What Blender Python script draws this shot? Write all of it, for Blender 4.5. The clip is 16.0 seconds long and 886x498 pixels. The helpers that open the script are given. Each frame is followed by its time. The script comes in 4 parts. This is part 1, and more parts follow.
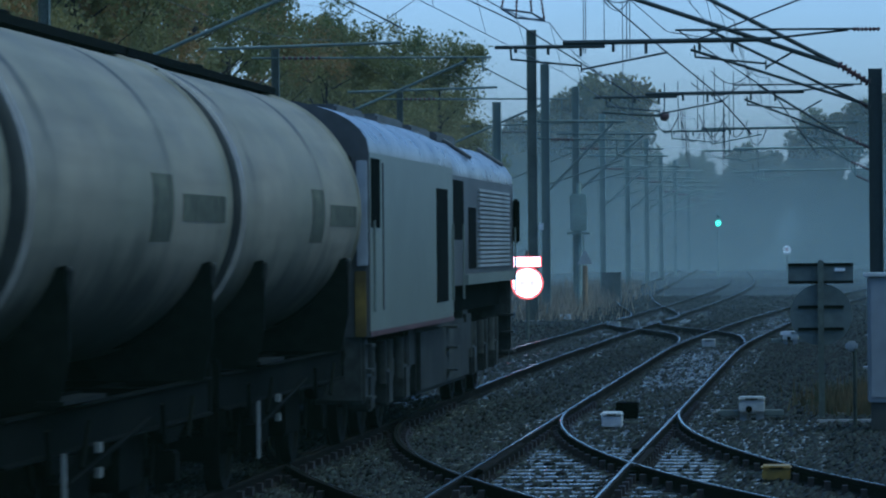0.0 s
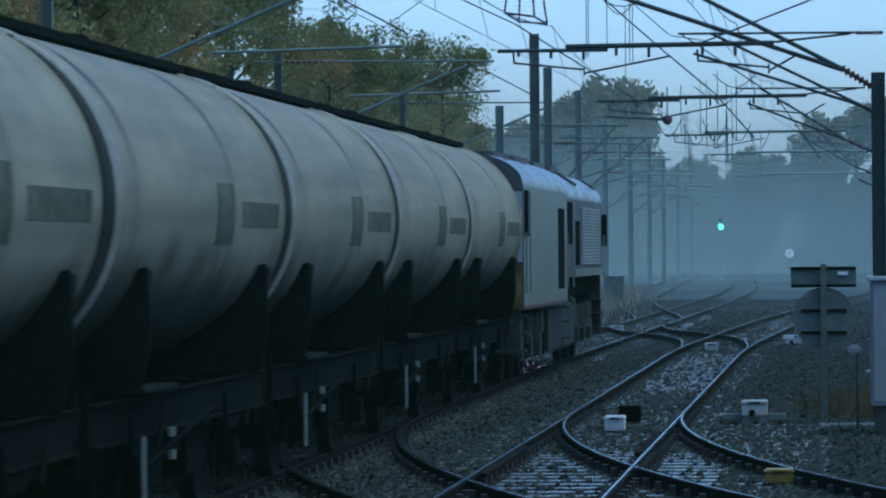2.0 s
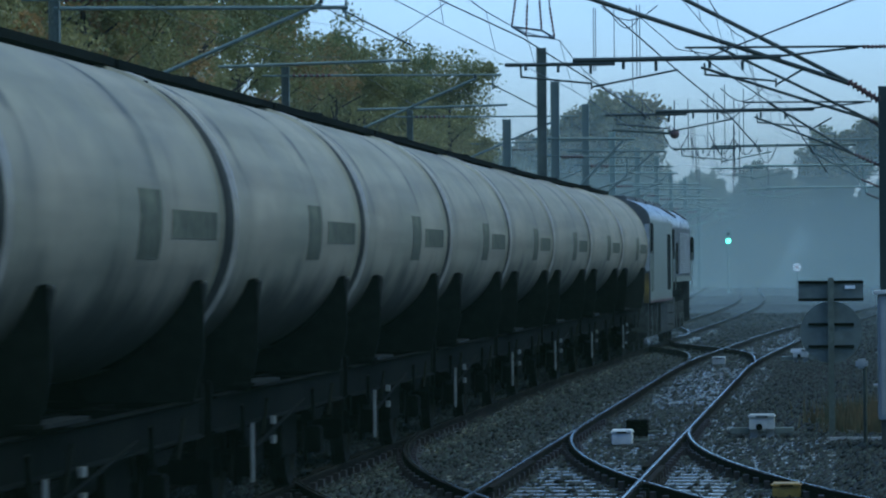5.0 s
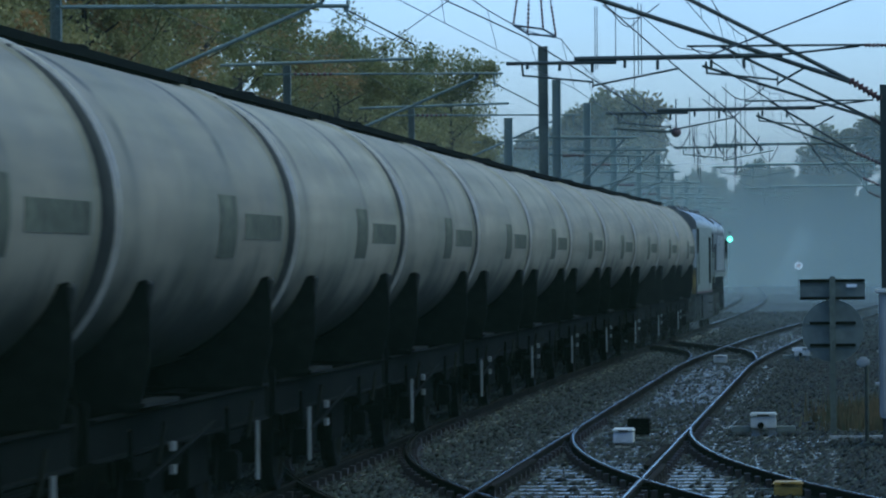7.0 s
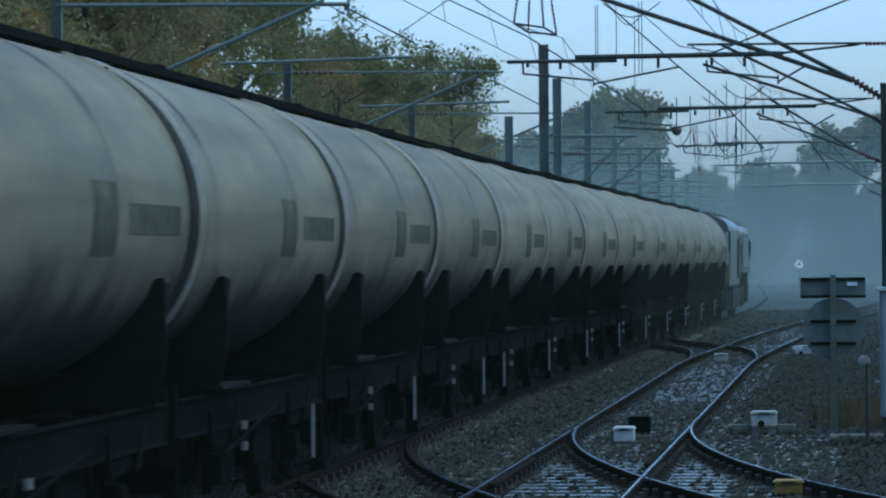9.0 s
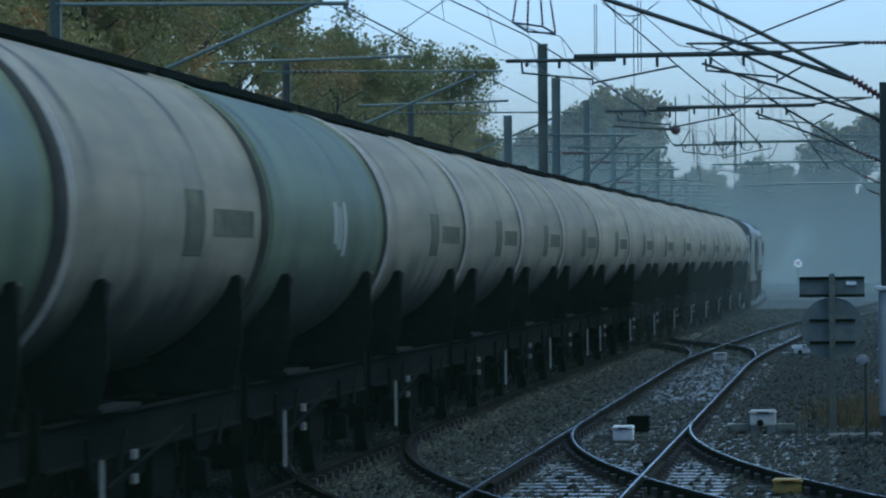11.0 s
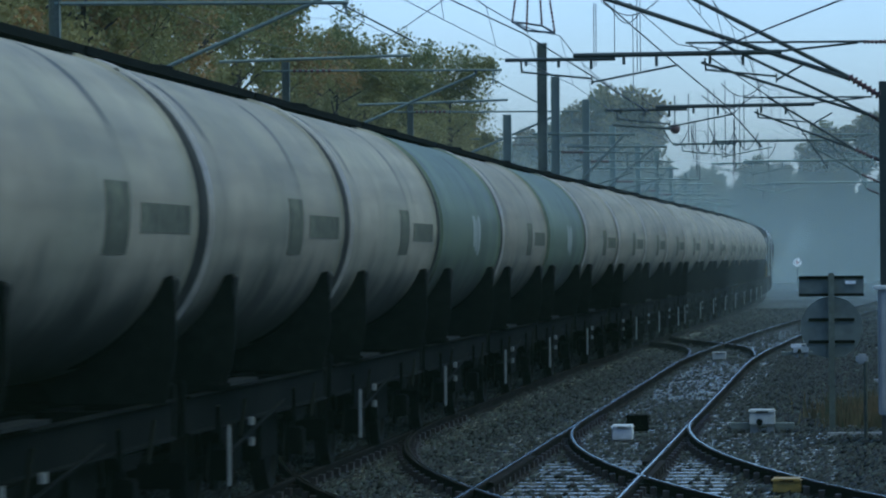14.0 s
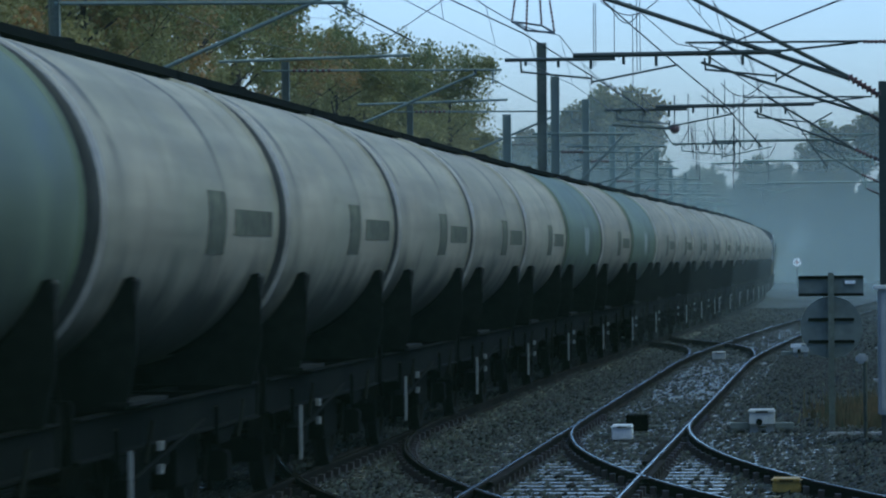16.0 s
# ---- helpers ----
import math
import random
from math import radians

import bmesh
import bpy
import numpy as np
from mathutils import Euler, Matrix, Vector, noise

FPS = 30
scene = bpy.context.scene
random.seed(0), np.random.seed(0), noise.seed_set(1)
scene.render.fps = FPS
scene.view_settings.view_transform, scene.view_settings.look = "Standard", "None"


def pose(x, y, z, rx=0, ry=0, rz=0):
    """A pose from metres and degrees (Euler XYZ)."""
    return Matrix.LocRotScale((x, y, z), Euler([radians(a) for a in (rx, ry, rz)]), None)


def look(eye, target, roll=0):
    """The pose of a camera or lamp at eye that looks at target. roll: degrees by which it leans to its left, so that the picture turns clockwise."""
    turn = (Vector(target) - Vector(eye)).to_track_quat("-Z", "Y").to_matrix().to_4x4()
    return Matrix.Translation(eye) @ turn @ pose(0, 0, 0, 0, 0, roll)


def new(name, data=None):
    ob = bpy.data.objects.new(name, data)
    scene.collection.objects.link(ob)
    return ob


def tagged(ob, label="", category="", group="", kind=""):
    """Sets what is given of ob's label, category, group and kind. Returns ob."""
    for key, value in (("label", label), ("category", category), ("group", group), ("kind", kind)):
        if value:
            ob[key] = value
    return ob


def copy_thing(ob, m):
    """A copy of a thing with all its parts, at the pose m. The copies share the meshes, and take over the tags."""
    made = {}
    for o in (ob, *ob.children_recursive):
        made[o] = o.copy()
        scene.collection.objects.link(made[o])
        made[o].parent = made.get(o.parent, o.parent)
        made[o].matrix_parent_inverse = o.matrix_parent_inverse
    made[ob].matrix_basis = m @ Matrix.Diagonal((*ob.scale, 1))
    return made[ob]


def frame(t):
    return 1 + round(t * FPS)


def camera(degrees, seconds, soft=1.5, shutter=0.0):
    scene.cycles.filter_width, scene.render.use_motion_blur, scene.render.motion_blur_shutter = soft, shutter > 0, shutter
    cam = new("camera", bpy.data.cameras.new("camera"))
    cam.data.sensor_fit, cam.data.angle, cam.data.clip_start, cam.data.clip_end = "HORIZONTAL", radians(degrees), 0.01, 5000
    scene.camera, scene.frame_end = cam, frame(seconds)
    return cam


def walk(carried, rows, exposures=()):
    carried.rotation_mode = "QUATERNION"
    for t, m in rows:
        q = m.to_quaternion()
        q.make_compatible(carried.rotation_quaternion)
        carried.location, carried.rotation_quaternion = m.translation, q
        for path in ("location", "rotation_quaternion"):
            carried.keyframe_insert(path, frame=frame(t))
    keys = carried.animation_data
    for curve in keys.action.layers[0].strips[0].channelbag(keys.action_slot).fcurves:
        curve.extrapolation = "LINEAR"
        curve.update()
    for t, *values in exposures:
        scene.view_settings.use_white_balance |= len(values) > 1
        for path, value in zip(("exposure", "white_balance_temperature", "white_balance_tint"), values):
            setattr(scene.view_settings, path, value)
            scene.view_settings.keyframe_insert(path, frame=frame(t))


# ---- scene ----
cam = camera(12.3, 16.0, soft=2.1, shutter=0.5)
F_PX = 784 / math.tan(radians(12.3) / 2)
EYE = (0.0, 0.0, 2.2)
YAW, PITCH, ROLL = 5.635, 0.153, -0.5


def aim(t, dx, dy):
    """The hand-held camera's turn: dx, dy are small shifts of the aim, in units of the lens."""
    m = pose(*EYE, 90 + PITCH, 0, YAW) @ pose(0, 0, 0, math.degrees(dy / F_PX), math.degrees(dx / F_PX), ROLL)
    return (t, m)


SHAKE = [(0, -18.5, -22.5), (0.5, -19.5, -21.5), (1, -27, -18), (1.5, -18.5, -17.5), (2, -13.5, -16), (2.5, -16, -13.5),
         (3, -16, -8), (3.5, -6.5, -2.5), (4, -5.5, 9), (4.4, -3, 9), (5.4, 0, 8), (6.5, 2, 6.5), (7, 2, 6), (7.5, 2.5, 5), (8, 3, 4),
         (8.5, 2.5, 3.5), (9, 3, 3), (11.5, 0.5, 0.7), (12, 0, 0), (14, 0, 0), (16, -0.5, -0.3)]
walk(cam, [aim(*r) for r in SHAKE], exposures=[(0, 0.0, 4230, 1), (1, 0.21, 4290, 1), (2, 0.35, 4350, 1), (4, 0.39, 4430, 1), (9, 0.41, 4600, 2), (16, 0.44, 4680, 2)])

# ---- world and sun: a wet, overcast blue dusk ----
world = bpy.data.worlds.new("world")
scene.world = world
world.use_nodes = True
wn, wl = world.node_tree.nodes, world.node_tree.links
sky = wn.new("ShaderNodeTexSky")
sky.sky_type = "NISHITA"
sky.sun_disc = False
sky.sun_elevation, sky.sun_rotation = radians(68), radians(97)
wtc, wcl, wmr, wmx = wn.new("ShaderNodeTexCoord"), wn.new("ShaderNodeTexNoise"), wn.new("ShaderNodeMapRange"), wn.new("ShaderNodeMix")
wcl.inputs["Scale"].default_value, wcl.inputs["Detail"].default_value = 7.0, 4
wmr.inputs[1].default_value, wmr.inputs[2].default_value = 0.3, 0.7
wmx.data_type = "RGBA"
wmx.inputs[6].default_value, wmx.inputs[7].default_value = (1.02, 0.95, 0.96, 1), (1.15, 1.05, 1.06, 1)
wtint = wn.new("ShaderNodeMix")
wtint.data_type, wtint.blend_type = "RGBA", "MULTIPLY"
wtint.inputs[0].default_value = 1.0
wl.new(wtc.outputs["Generated"], wcl.inputs[0])
wl.new(wcl.outputs[0], wmr.inputs[0])
wl.new(wmr.outputs[0], wmx.inputs[0])
wl.new(sky.outputs[0], wtint.inputs[6])
wl.new(wmx.outputs[2], wtint.inputs[7])
wl.new(wtint.outputs[2], wn["Background"].inputs[0])
wn["Background"].inputs[1].default_value = 0.113
sky.ozone_density = 2.5
sun = new("sun", bpy.data.lights.new("sun", "SUN"))
sun.data.energy, sun.data.angle, sun.data.color = 1.25, radians(60), (0.93, 0.91, 0.47)
sun.matrix_world = look((0, 0, 0), (-0.5, 0.06, -0.86))


# ---- materials ----
def mat(name, color, rough=0.6, metal=0.0, grain=0.25, size=8.0, bump=0.2, coarse=0.8, spec=0.5, second=None, stretch=(1, 1, 1), vary=0.0):
    """A weathered surface: two scales of noise in colour, one in relief. size: cycles of the fine grain to a metre."""
    m = bpy.data.materials.new(name)
    m.use_nodes = True
    n, l = m.node_tree.nodes, m.node_tree.links
    b = n["Principled BSDF"]
    tc = n.new("ShaderNodeTexCoord")
    mp = n.new("ShaderNodeMapping")
    mp.inputs["Scale"].default_value = stretch
    l.new(tc.outputs["Object"], mp.inputs[0])
    a = n.new("ShaderNodeTexNoise")
    a.inputs["Scale"].default_value, a.inputs["Detail"].default_value = size, 5
    c = n.new("ShaderNodeTexNoise")
    c.inputs["Scale"].default_value, c.inputs["Detail"].default_value = coarse, 3
    l.new(mp.outputs[0], a.inputs[0])
    l.new(mp.outputs[0], c.inputs[0])
    s = second or tuple(v * (1 - grain) for v in color)
    r1 = n.new("ShaderNodeMix")
    r1.data_type = "RGBA"
    r1.inputs[6].default_value = (*[min(1, v * (1 + grain * 0.6)) for v in color], 1)
    r1.inputs[7].default_value = (*s, 1)
    ramp = n.new("ShaderNodeMapRange")
    ramp.inputs[1].default_value, ramp.inputs[2].default_value = 0.35, 0.65
    l.new(c.outputs[0], ramp.inputs[0])
    l.new(ramp.outputs[0], r1.inputs[0])
    r2 = n.new("ShaderNodeMix")
    r2.data_type, r2.blend_type = "RGBA", "MULTIPLY"
    r2.inputs[0].default_value = 1.0
    fine = n.new("ShaderNodeMapRange")
    fine.inputs[1].default_value, fine.inputs[2].default_value = 0.3, 0.7
    fine.inputs[3].default_value, fine.inputs[4].default_value = 1 - grain, 1 + grain * 0.3
    l.new(a.outputs[0], fine.inputs[0])
    l.new(r1.outputs[2], r2.inputs[6])
    l.new(fine.outputs[0], r2.inputs[7])
    out = r2.outputs[2]
    if vary:
        oi = n.new("ShaderNodeObjectInfo")
        vr = n.new("ShaderNodeMapRange")
        vr.inputs[3].default_value, vr.inputs[4].default_value = 1 - vary, 1 + vary
        l.new(oi.outputs["Random"], vr.inputs[0])
        r3 = n.new("ShaderNodeMix")
        r3.data_type, r3.blend_type = "RGBA", "MULTIPLY"
        r3.inputs[0].default_value = 1.0
        l.new(out, r3.inputs[6])
        l.new(vr.outputs[0], r3.inputs[7])
        out = r3.outputs[2]
    l.new(out, b.inputs["Base Color"])
    rr = n.new("ShaderNodeMapRange")
    rr.inputs[3].default_value, rr.inputs[4].default_value = max(0.03, rough - 0.12), min(1, rough + 0.12)
    l.new(a.outputs[0], rr.inputs[0])
    l.new(rr.outputs[0], b.inputs["Roughness"])
    b.inputs["Metallic"].default_value = metal
    b.inputs["Specular IOR Level"].default_value = spec
    if bump:
        bp = n.new("ShaderNodeBump")
        bp.inputs["Strength"].default_value, bp.inputs["Distance"].default_value = bump, 0.02
        l.new(a.outputs[0], bp.inputs["Height"])
        l.new(bp.outputs[0], b.inputs["Normal"])
    return m


def pied(m, lo, hi):
    """Each loose piece a tone of its own."""
    n, l = m.node_tree.nodes, m.node_tree.links
    b = n["Principled BSDF"]
    g, mr, mx = n.new("ShaderNodeNewGeometry"), n.new("ShaderNodeMapRange"), n.new("ShaderNodeMix")
    mr.inputs[3].default_value, mr.inputs[4].default_value = lo, hi
    l.new(g.outputs["Random Per Island"], mr.inputs[0])
    mx.data_type, mx.blend_type = "RGBA", "MULTIPLY"
    mx.inputs[0].default_value = 1.0
    l.new(b.inputs["Base Color"].links[0].from_socket, mx.inputs[6])
    l.new(mr.outputs[0], mx.inputs[7])
    l.new(mx.outputs[2], b.inputs["Base Color"])
    return m


def glow(name, color, strength):
    m = bpy.data.materials.new(name)
    m.use_nodes = True
    b = m.node_tree.nodes["Principled BSDF"]
    b.inputs["Base Color"].default_value = (*color, 1)
    b.inputs["Emission Color"].default_value = (*color, 1)
    b.inputs["Emission Strength"].default_value = strength
    return m


def leafy(m):
    """Thin leaves: light passes through them as well."""
    n, l = m.node_tree.nodes, m.node_tree.links
    b, out = n["Principled BSDF"], n["Material Output"]
    tr, mix = n.new("ShaderNodeBsdfTranslucent"), n.new("ShaderNodeMixShader")
    mix.inputs[0].default_value = 0.5
    l.new(b.inputs["Base Color"].links[0].from_socket, tr.inputs[0])
    l.new(b.outputs[0], mix.inputs[1])
    l.new(tr.outputs[0], mix.inputs[2])
    l.new(mix.outputs[0], out.inputs[0])
    return m


def mist(name, color, low, high, z0, z1):
    """A thin veil of droplets that scatters the sky's light, dense near the ground and clear above."""
    m = bpy.data.materials.new(name)
    m.use_nodes = True
    n, l = m.node_tree.nodes, m.node_tree.links
    n.clear()
    out, mix, tr, em = n.new("ShaderNodeOutputMaterial"), n.new("ShaderNodeMixShader"), n.new("ShaderNodeBsdfTransparent"), n.new("ShaderNodeMixShader")
    front, back = n.new("ShaderNodeBsdfDiffuse"), n.new("ShaderNodeBsdfTranslucent")
    front.inputs[0].default_value = back.inputs[0].default_value = (*color, 1)
    l.new(front.outputs[0], em.inputs[1])
    l.new(back.outputs[0], em.inputs[2])
    tc, sp, mr, nz, ad = n.new("ShaderNodeTexCoord"), n.new("ShaderNodeSeparateXYZ"), n.new("ShaderNodeMapRange"), n.new("ShaderNodeTexNoise"), n.new("ShaderNodeMath")
    l.new(tc.outputs["Object"], sp.inputs[0])
    l.new(tc.outputs["Object"], nz.inputs[0])
    nz.inputs["Scale"].default_value = 0.12
    ad.operation = "MULTIPLY_ADD"
    ad.inputs[1].default_value, ad.inputs[2].default_value = 5.0, -2.5
    l.new(nz.outputs[0], ad.inputs[0])
    a2 = n.new("ShaderNodeMath")
    l.new(ad.outputs[0], a2.inputs[0])
    l.new(sp.outputs[2], a2.inputs[1])
    mr.interpolation_type = "SMOOTHSTEP"
    mr.inputs[1].default_value, mr.inputs[2].default_value = z0, z1
    mr.inputs[3].default_value, mr.inputs[4].default_value = low, high
    l.new(a2.outputs[0], mr.inputs[0])
    l.new(mr.outputs[0], mix.inputs[0])
    l.new(tr.outputs[0], mix.inputs[1])
    l.new(em.outputs[0], mix.inputs[2])
    l.new(mix.outputs[0], out.inputs[0])
    return m


M_BALLAST = mat("ballast", (0.029, 0.035, 0.027), 0.62, size=9, grain=0.65, bump=1.0, coarse=0.5, spec=0.24)
M_EARTH = mat("damp_earth", (0.07, 0.065, 0.05), 0.8, size=3, grain=0.5, bump=0.6, coarse=0.2)
M_RAIL_SIDE = mat("rusty_rail", (0.019, 0.016, 0.013), 0.95, size=20, grain=0.4, spec=0.04)
M_RAIL_TOP = mat("polished_rail", (0.38, 0.39, 0.34), 0.22, 1.0, size=30, grain=0.35, bump=0.05)
M_SLEEPER = mat("wet_sleeper", (0.32, 0.31, 0.25), 0.22, size=10, grain=0.55, bump=0.3, stretch=(0.4, 3, 1))
M_TANK = mat("grey_tank", (0.28, 0.246, 0.177), 0.62, size=2.6, grain=0.22, bump=0.02, coarse=0.5, second=(0.225, 0.215, 0.153), vary=0.13, spec=0.2, stretch=(1, 0.45, 1))


def stained_shaded(m, amount):
    """Old dirt on a barrel: long dusty bands, and drips that run down from the crown. Lower plates darken, part dirt
    and part painted shade.
    """
    n, l = m.node_tree.nodes, m.node_tree.links
    b = n["Principled BSDF"]
    src = b.inputs["Base Color"].links[0].from_socket
    tc = n.new("ShaderNodeTexCoord")
    oi = n.new("ShaderNodeObjectInfo")
    off = n.new("ShaderNodeVectorMath")
    off.operation = "MULTIPLY_ADD"
    off.inputs[1].default_value = (40, 40, 40)
    l.new(oi.outputs["Random"], off.inputs[0])
    l.new(tc.outputs["Object"], off.inputs[2])
    out = src
    for stretch, scale, lo, hi, k in (((1.0, 0.1, 2.6), 1.5, 0.42, 0.66, 0.8), ((0.45, 2.2, 0.45), 1.2, 0.6, 0.78, 0.9), ((1, 1, 1), 10.0, 0.6, 0.72, 0.6)):
        mp = n.new("ShaderNodeMapping")
        mp.inputs["Scale"].default_value = stretch
        nz = n.new("ShaderNodeTexNoise")
        nz.inputs["Scale"].default_value, nz.inputs["Detail"].default_value = scale, 4
        mr = n.new("ShaderNodeMapRange")
        mr.inputs[1].default_value, mr.inputs[2].default_value = lo, hi
        mr.inputs[3].default_value, mr.inputs[4].default_value = 1.0, 1.0 - amount * k
        mx = n.new("ShaderNodeMix")
        mx.data_type, mx.blend_type = "RGBA", "MULTIPLY"
        mx.inputs[0].default_value = 1.0
        l.new(off.outputs[0], mp.inputs[0])
        l.new(mp.outputs[0], nz.inputs[0])
        l.new(nz.outputs[0], mr.inputs[0])
        l.new(out, mx.inputs[6])
        l.new(mr.outputs[0], mx.inputs[7])
        out = mx.outputs[2]
    # two broken soot smears that run down the plate seams from the gangway
    xyz = n.new("ShaderNodeSeparateXYZ")
    l.new(tc.outputs["Object"], xyz.inputs[0])
    nz = n.new("ShaderNodeTexNoise")
    nz.inputs["Scale"].default_value, nz.inputs["Detail"].default_value = 2.4, 3
    l.new(off.outputs[0], nz.inputs[0])
    top = n.new("ShaderNodeMapRange")
    top.inputs[1].default_value, top.inputs[2].default_value = 2.7, 3.6
    top.inputs[3].default_value, top.inputs[4].default_value = 0.14, 0.95
    l.new(xyz.outputs[2], top.inputs[0])
    for seam in (-3.5, 1.3):
        wob, gap, dist = n.new("ShaderNodeMath"), n.new("ShaderNodeMath"), n.new("ShaderNodeMapRange")
        wob.operation, wob.inputs[1].default_value, wob.inputs[2].default_value = "MULTIPLY_ADD", 0.35, -0.175 - seam
        l.new(nz.outputs[0], wob.inputs[0])
        gap.operation = "ADD"
        l.new(xyz.outputs[1], gap.inputs[0])
        l.new(wob.outputs[0], gap.inputs[1])
        mag = n.new("ShaderNodeMath")
        mag.operation = "ABSOLUTE"
        l.new(gap.outputs[0], mag.inputs[0])
        dist.interpolation_type = "SMOOTHSTEP"
        dist.inputs[1].default_value, dist.inputs[2].default_value = 0.03, 0.24
        dist.inputs[3].default_value, dist.inputs[4].default_value = 1.0, 0.0
        l.new(mag.outputs[0], dist.inputs[0])
        brk = n.new("ShaderNodeMapRange")
        brk.inputs[1].default_value, brk.inputs[2].default_value = 0.3, 0.5
        l.new(nz.outputs[0], brk.inputs[0])
        p1, p2 = n.new("ShaderNodeMath"), n.new("ShaderNodeMath")
        p1.operation = p2.operation = "MULTIPLY"
        l.new(dist.outputs[0], p1.inputs[0])
        l.new(top.outputs[0], p1.inputs[1])
        l.new(p1.outputs[0], p2.inputs[0])
        l.new(brk.outputs[0], p2.inputs[1])
        mx = n.new("ShaderNodeMix")
        mx.data_type = "RGBA"
        mx.inputs[7].default_value = (0.035, 0.035, 0.03, 1)
        l.new(p2.outputs[0], mx.inputs[0])
        l.new(out, mx.inputs[6])
        out = mx.outputs[2]
    # brake dust and painted shade together over the lower plates, with a ragged upper edge
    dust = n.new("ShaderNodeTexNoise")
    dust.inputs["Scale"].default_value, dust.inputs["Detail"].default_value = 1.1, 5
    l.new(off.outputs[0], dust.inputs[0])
    edge, dirt_shade = n.new("ShaderNodeMath"), n.new("ShaderNodeMapRange")
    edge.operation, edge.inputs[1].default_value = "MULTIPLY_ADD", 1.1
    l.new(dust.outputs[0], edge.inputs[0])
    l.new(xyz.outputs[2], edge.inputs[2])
    dirt_shade.interpolation_type = "SMOOTHSTEP"
    dirt_shade.inputs[1].default_value, dirt_shade.inputs[2].default_value = 2.22, 2.92
    dirt_shade.inputs[3].default_value, dirt_shade.inputs[4].default_value = 0.95, 0.0
    l.new(edge.outputs[0], dirt_shade.inputs[0])
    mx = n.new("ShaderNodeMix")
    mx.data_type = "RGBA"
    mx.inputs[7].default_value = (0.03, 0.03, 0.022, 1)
    l.new(dirt_shade.outputs[0], mx.inputs[0])
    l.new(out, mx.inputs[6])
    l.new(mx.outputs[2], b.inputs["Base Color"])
    return m


stained_shaded(M_TANK, 0.28)
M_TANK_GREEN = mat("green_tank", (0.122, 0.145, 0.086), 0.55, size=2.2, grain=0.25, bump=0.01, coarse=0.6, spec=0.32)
stained_shaded(M_TANK_GREEN, 0.2)
M_BLACK = mat("black_underframe", (0.0065, 0.0068, 0.005), 0.9, size=12, grain=0.5, spec=0.04)
M_STEEL = mat("galvanised_steel", (0.13, 0.14, 0.105), 0.6, 0.1, size=15, grain=0.3, bump=0.05, spec=0.25)
M_WIRE = mat("dark_copper_wire", (0.03, 0.032, 0.035), 0.5, 0.2, size=20, grain=0.2, bump=0)
M_LOCO = mat("grey_loco_paint", (0.195, 0.21, 0.17), 0.45, size=5, grain=0.14, bump=0.03, coarse=0.5, spec=0.35)
M_LOCO_DARK = mat("dark_loco_paint", (0.085, 0.082, 0.075), 0.45, size=6, grain=0.3)
M_LEAF = leafy(mat("autumn_leaf", (0.29, 0.245, 0.085), 0.6, size=1.2, grain=0.35, bump=0, coarse=0.16, second=(0.165, 0.195, 0.075)))
M_YELLOW = mat("yellow_paint", (0.32, 0.21, 0.02), 0.5, size=9, grain=0.3)
M_YELLOW_DIRTY = mat("grimy_yellow_paint", (0.22, 0.15, 0.02), 0.6, size=5, grain=0.45, coarse=1.5)
M_GLASS = mat("dark_glass", (0.008, 0.009, 0.01), 0.25, size=2, grain=0.1, bump=0, spec=0.0)
M_ROOF = mat("wet_roof_paint", (0.28, 0.28, 0.27), 0.3, 0.25, size=3, grain=0.5, bump=0.05)
M_DECAL = mat("dark_panel", (0.126, 0.126, 0.086), 0.75, size=9, grain=0.5, bump=0, spec=0.15)
# dark end: the shade in the gap between barrels, put into its colour
M_TANK_END = mat("gap_shade_tank_end", (0.035, 0.035, 0.03), 0.7, size=5, grain=0.4, spec=0.3)
M_RIM = mat("worn_end_band", (0.3, 0.275, 0.23), 0.2, 0.0, size=8, grain=0.2, bump=0.02)
M_BOGIE = mat("grimy_bogie_steel", (0.016, 0.016, 0.013), 0.8, size=10, grain=0.4, spec=0.08)
M_GEAR = mat("dusty_loco_gear", (0.055, 0.056, 0.048), 0.7, size=8, grain=0.5, spec=0.2)
M_CHALK = mat("chalky_patch", (0.3, 0.32, 0.27), 0.6, size=14, grain=0.4, bump=0, stretch=(1, 6, 1))
M_GREY = mat("light_grey_plastic", (0.5, 0.5, 0.45), 0.5, size=9, grain=0.2)
M_SIGNBACK = mat("weathered_sign_back", (0.15, 0.165, 0.14), 0.7, size=6, grain=0.3, spec=0.25)
M_CABINET = mat("beige_grey_cabinet", (0.3, 0.3, 0.28), 0.6, size=5, grain=0.15)
M_RUST = mat("rust_red_insulator", (0.1, 0.04, 0.035), 0.5, size=20, grain=0.3)
M_BARK = mat("bark", (0.06, 0.05, 0.04), 0.85, size=6, grain=0.4, bump=0.6, stretch=(1, 1, 0.3))
M_LEAF_DRY = leafy(mat("russet_leaf", (0.34, 0.21, 0.07), 0.6, size=1.2, grain=0.3, bump=0, coarse=0.15, second=(0.17, 0.14, 0.055)))
M_LEAF_FAR = leafy(mat("far_leaf", (0.2, 0.2, 0.09), 0.8, size=0.6, grain=0.4, bump=0, coarse=0.15, second=(0.24, 0.17, 0.07)))
M_GRASS = mat("dry_grass", (0.38, 0.3, 0.19), 0.8, size=6, grain=0.5, bump=0)
M_GREENGRASS = mat("rank_grass", (0.14, 0.09, 0.035), 0.8, size=3, grain=0.5, bump=0, coarse=1.5, second=(0.06, 0.075, 0.03))
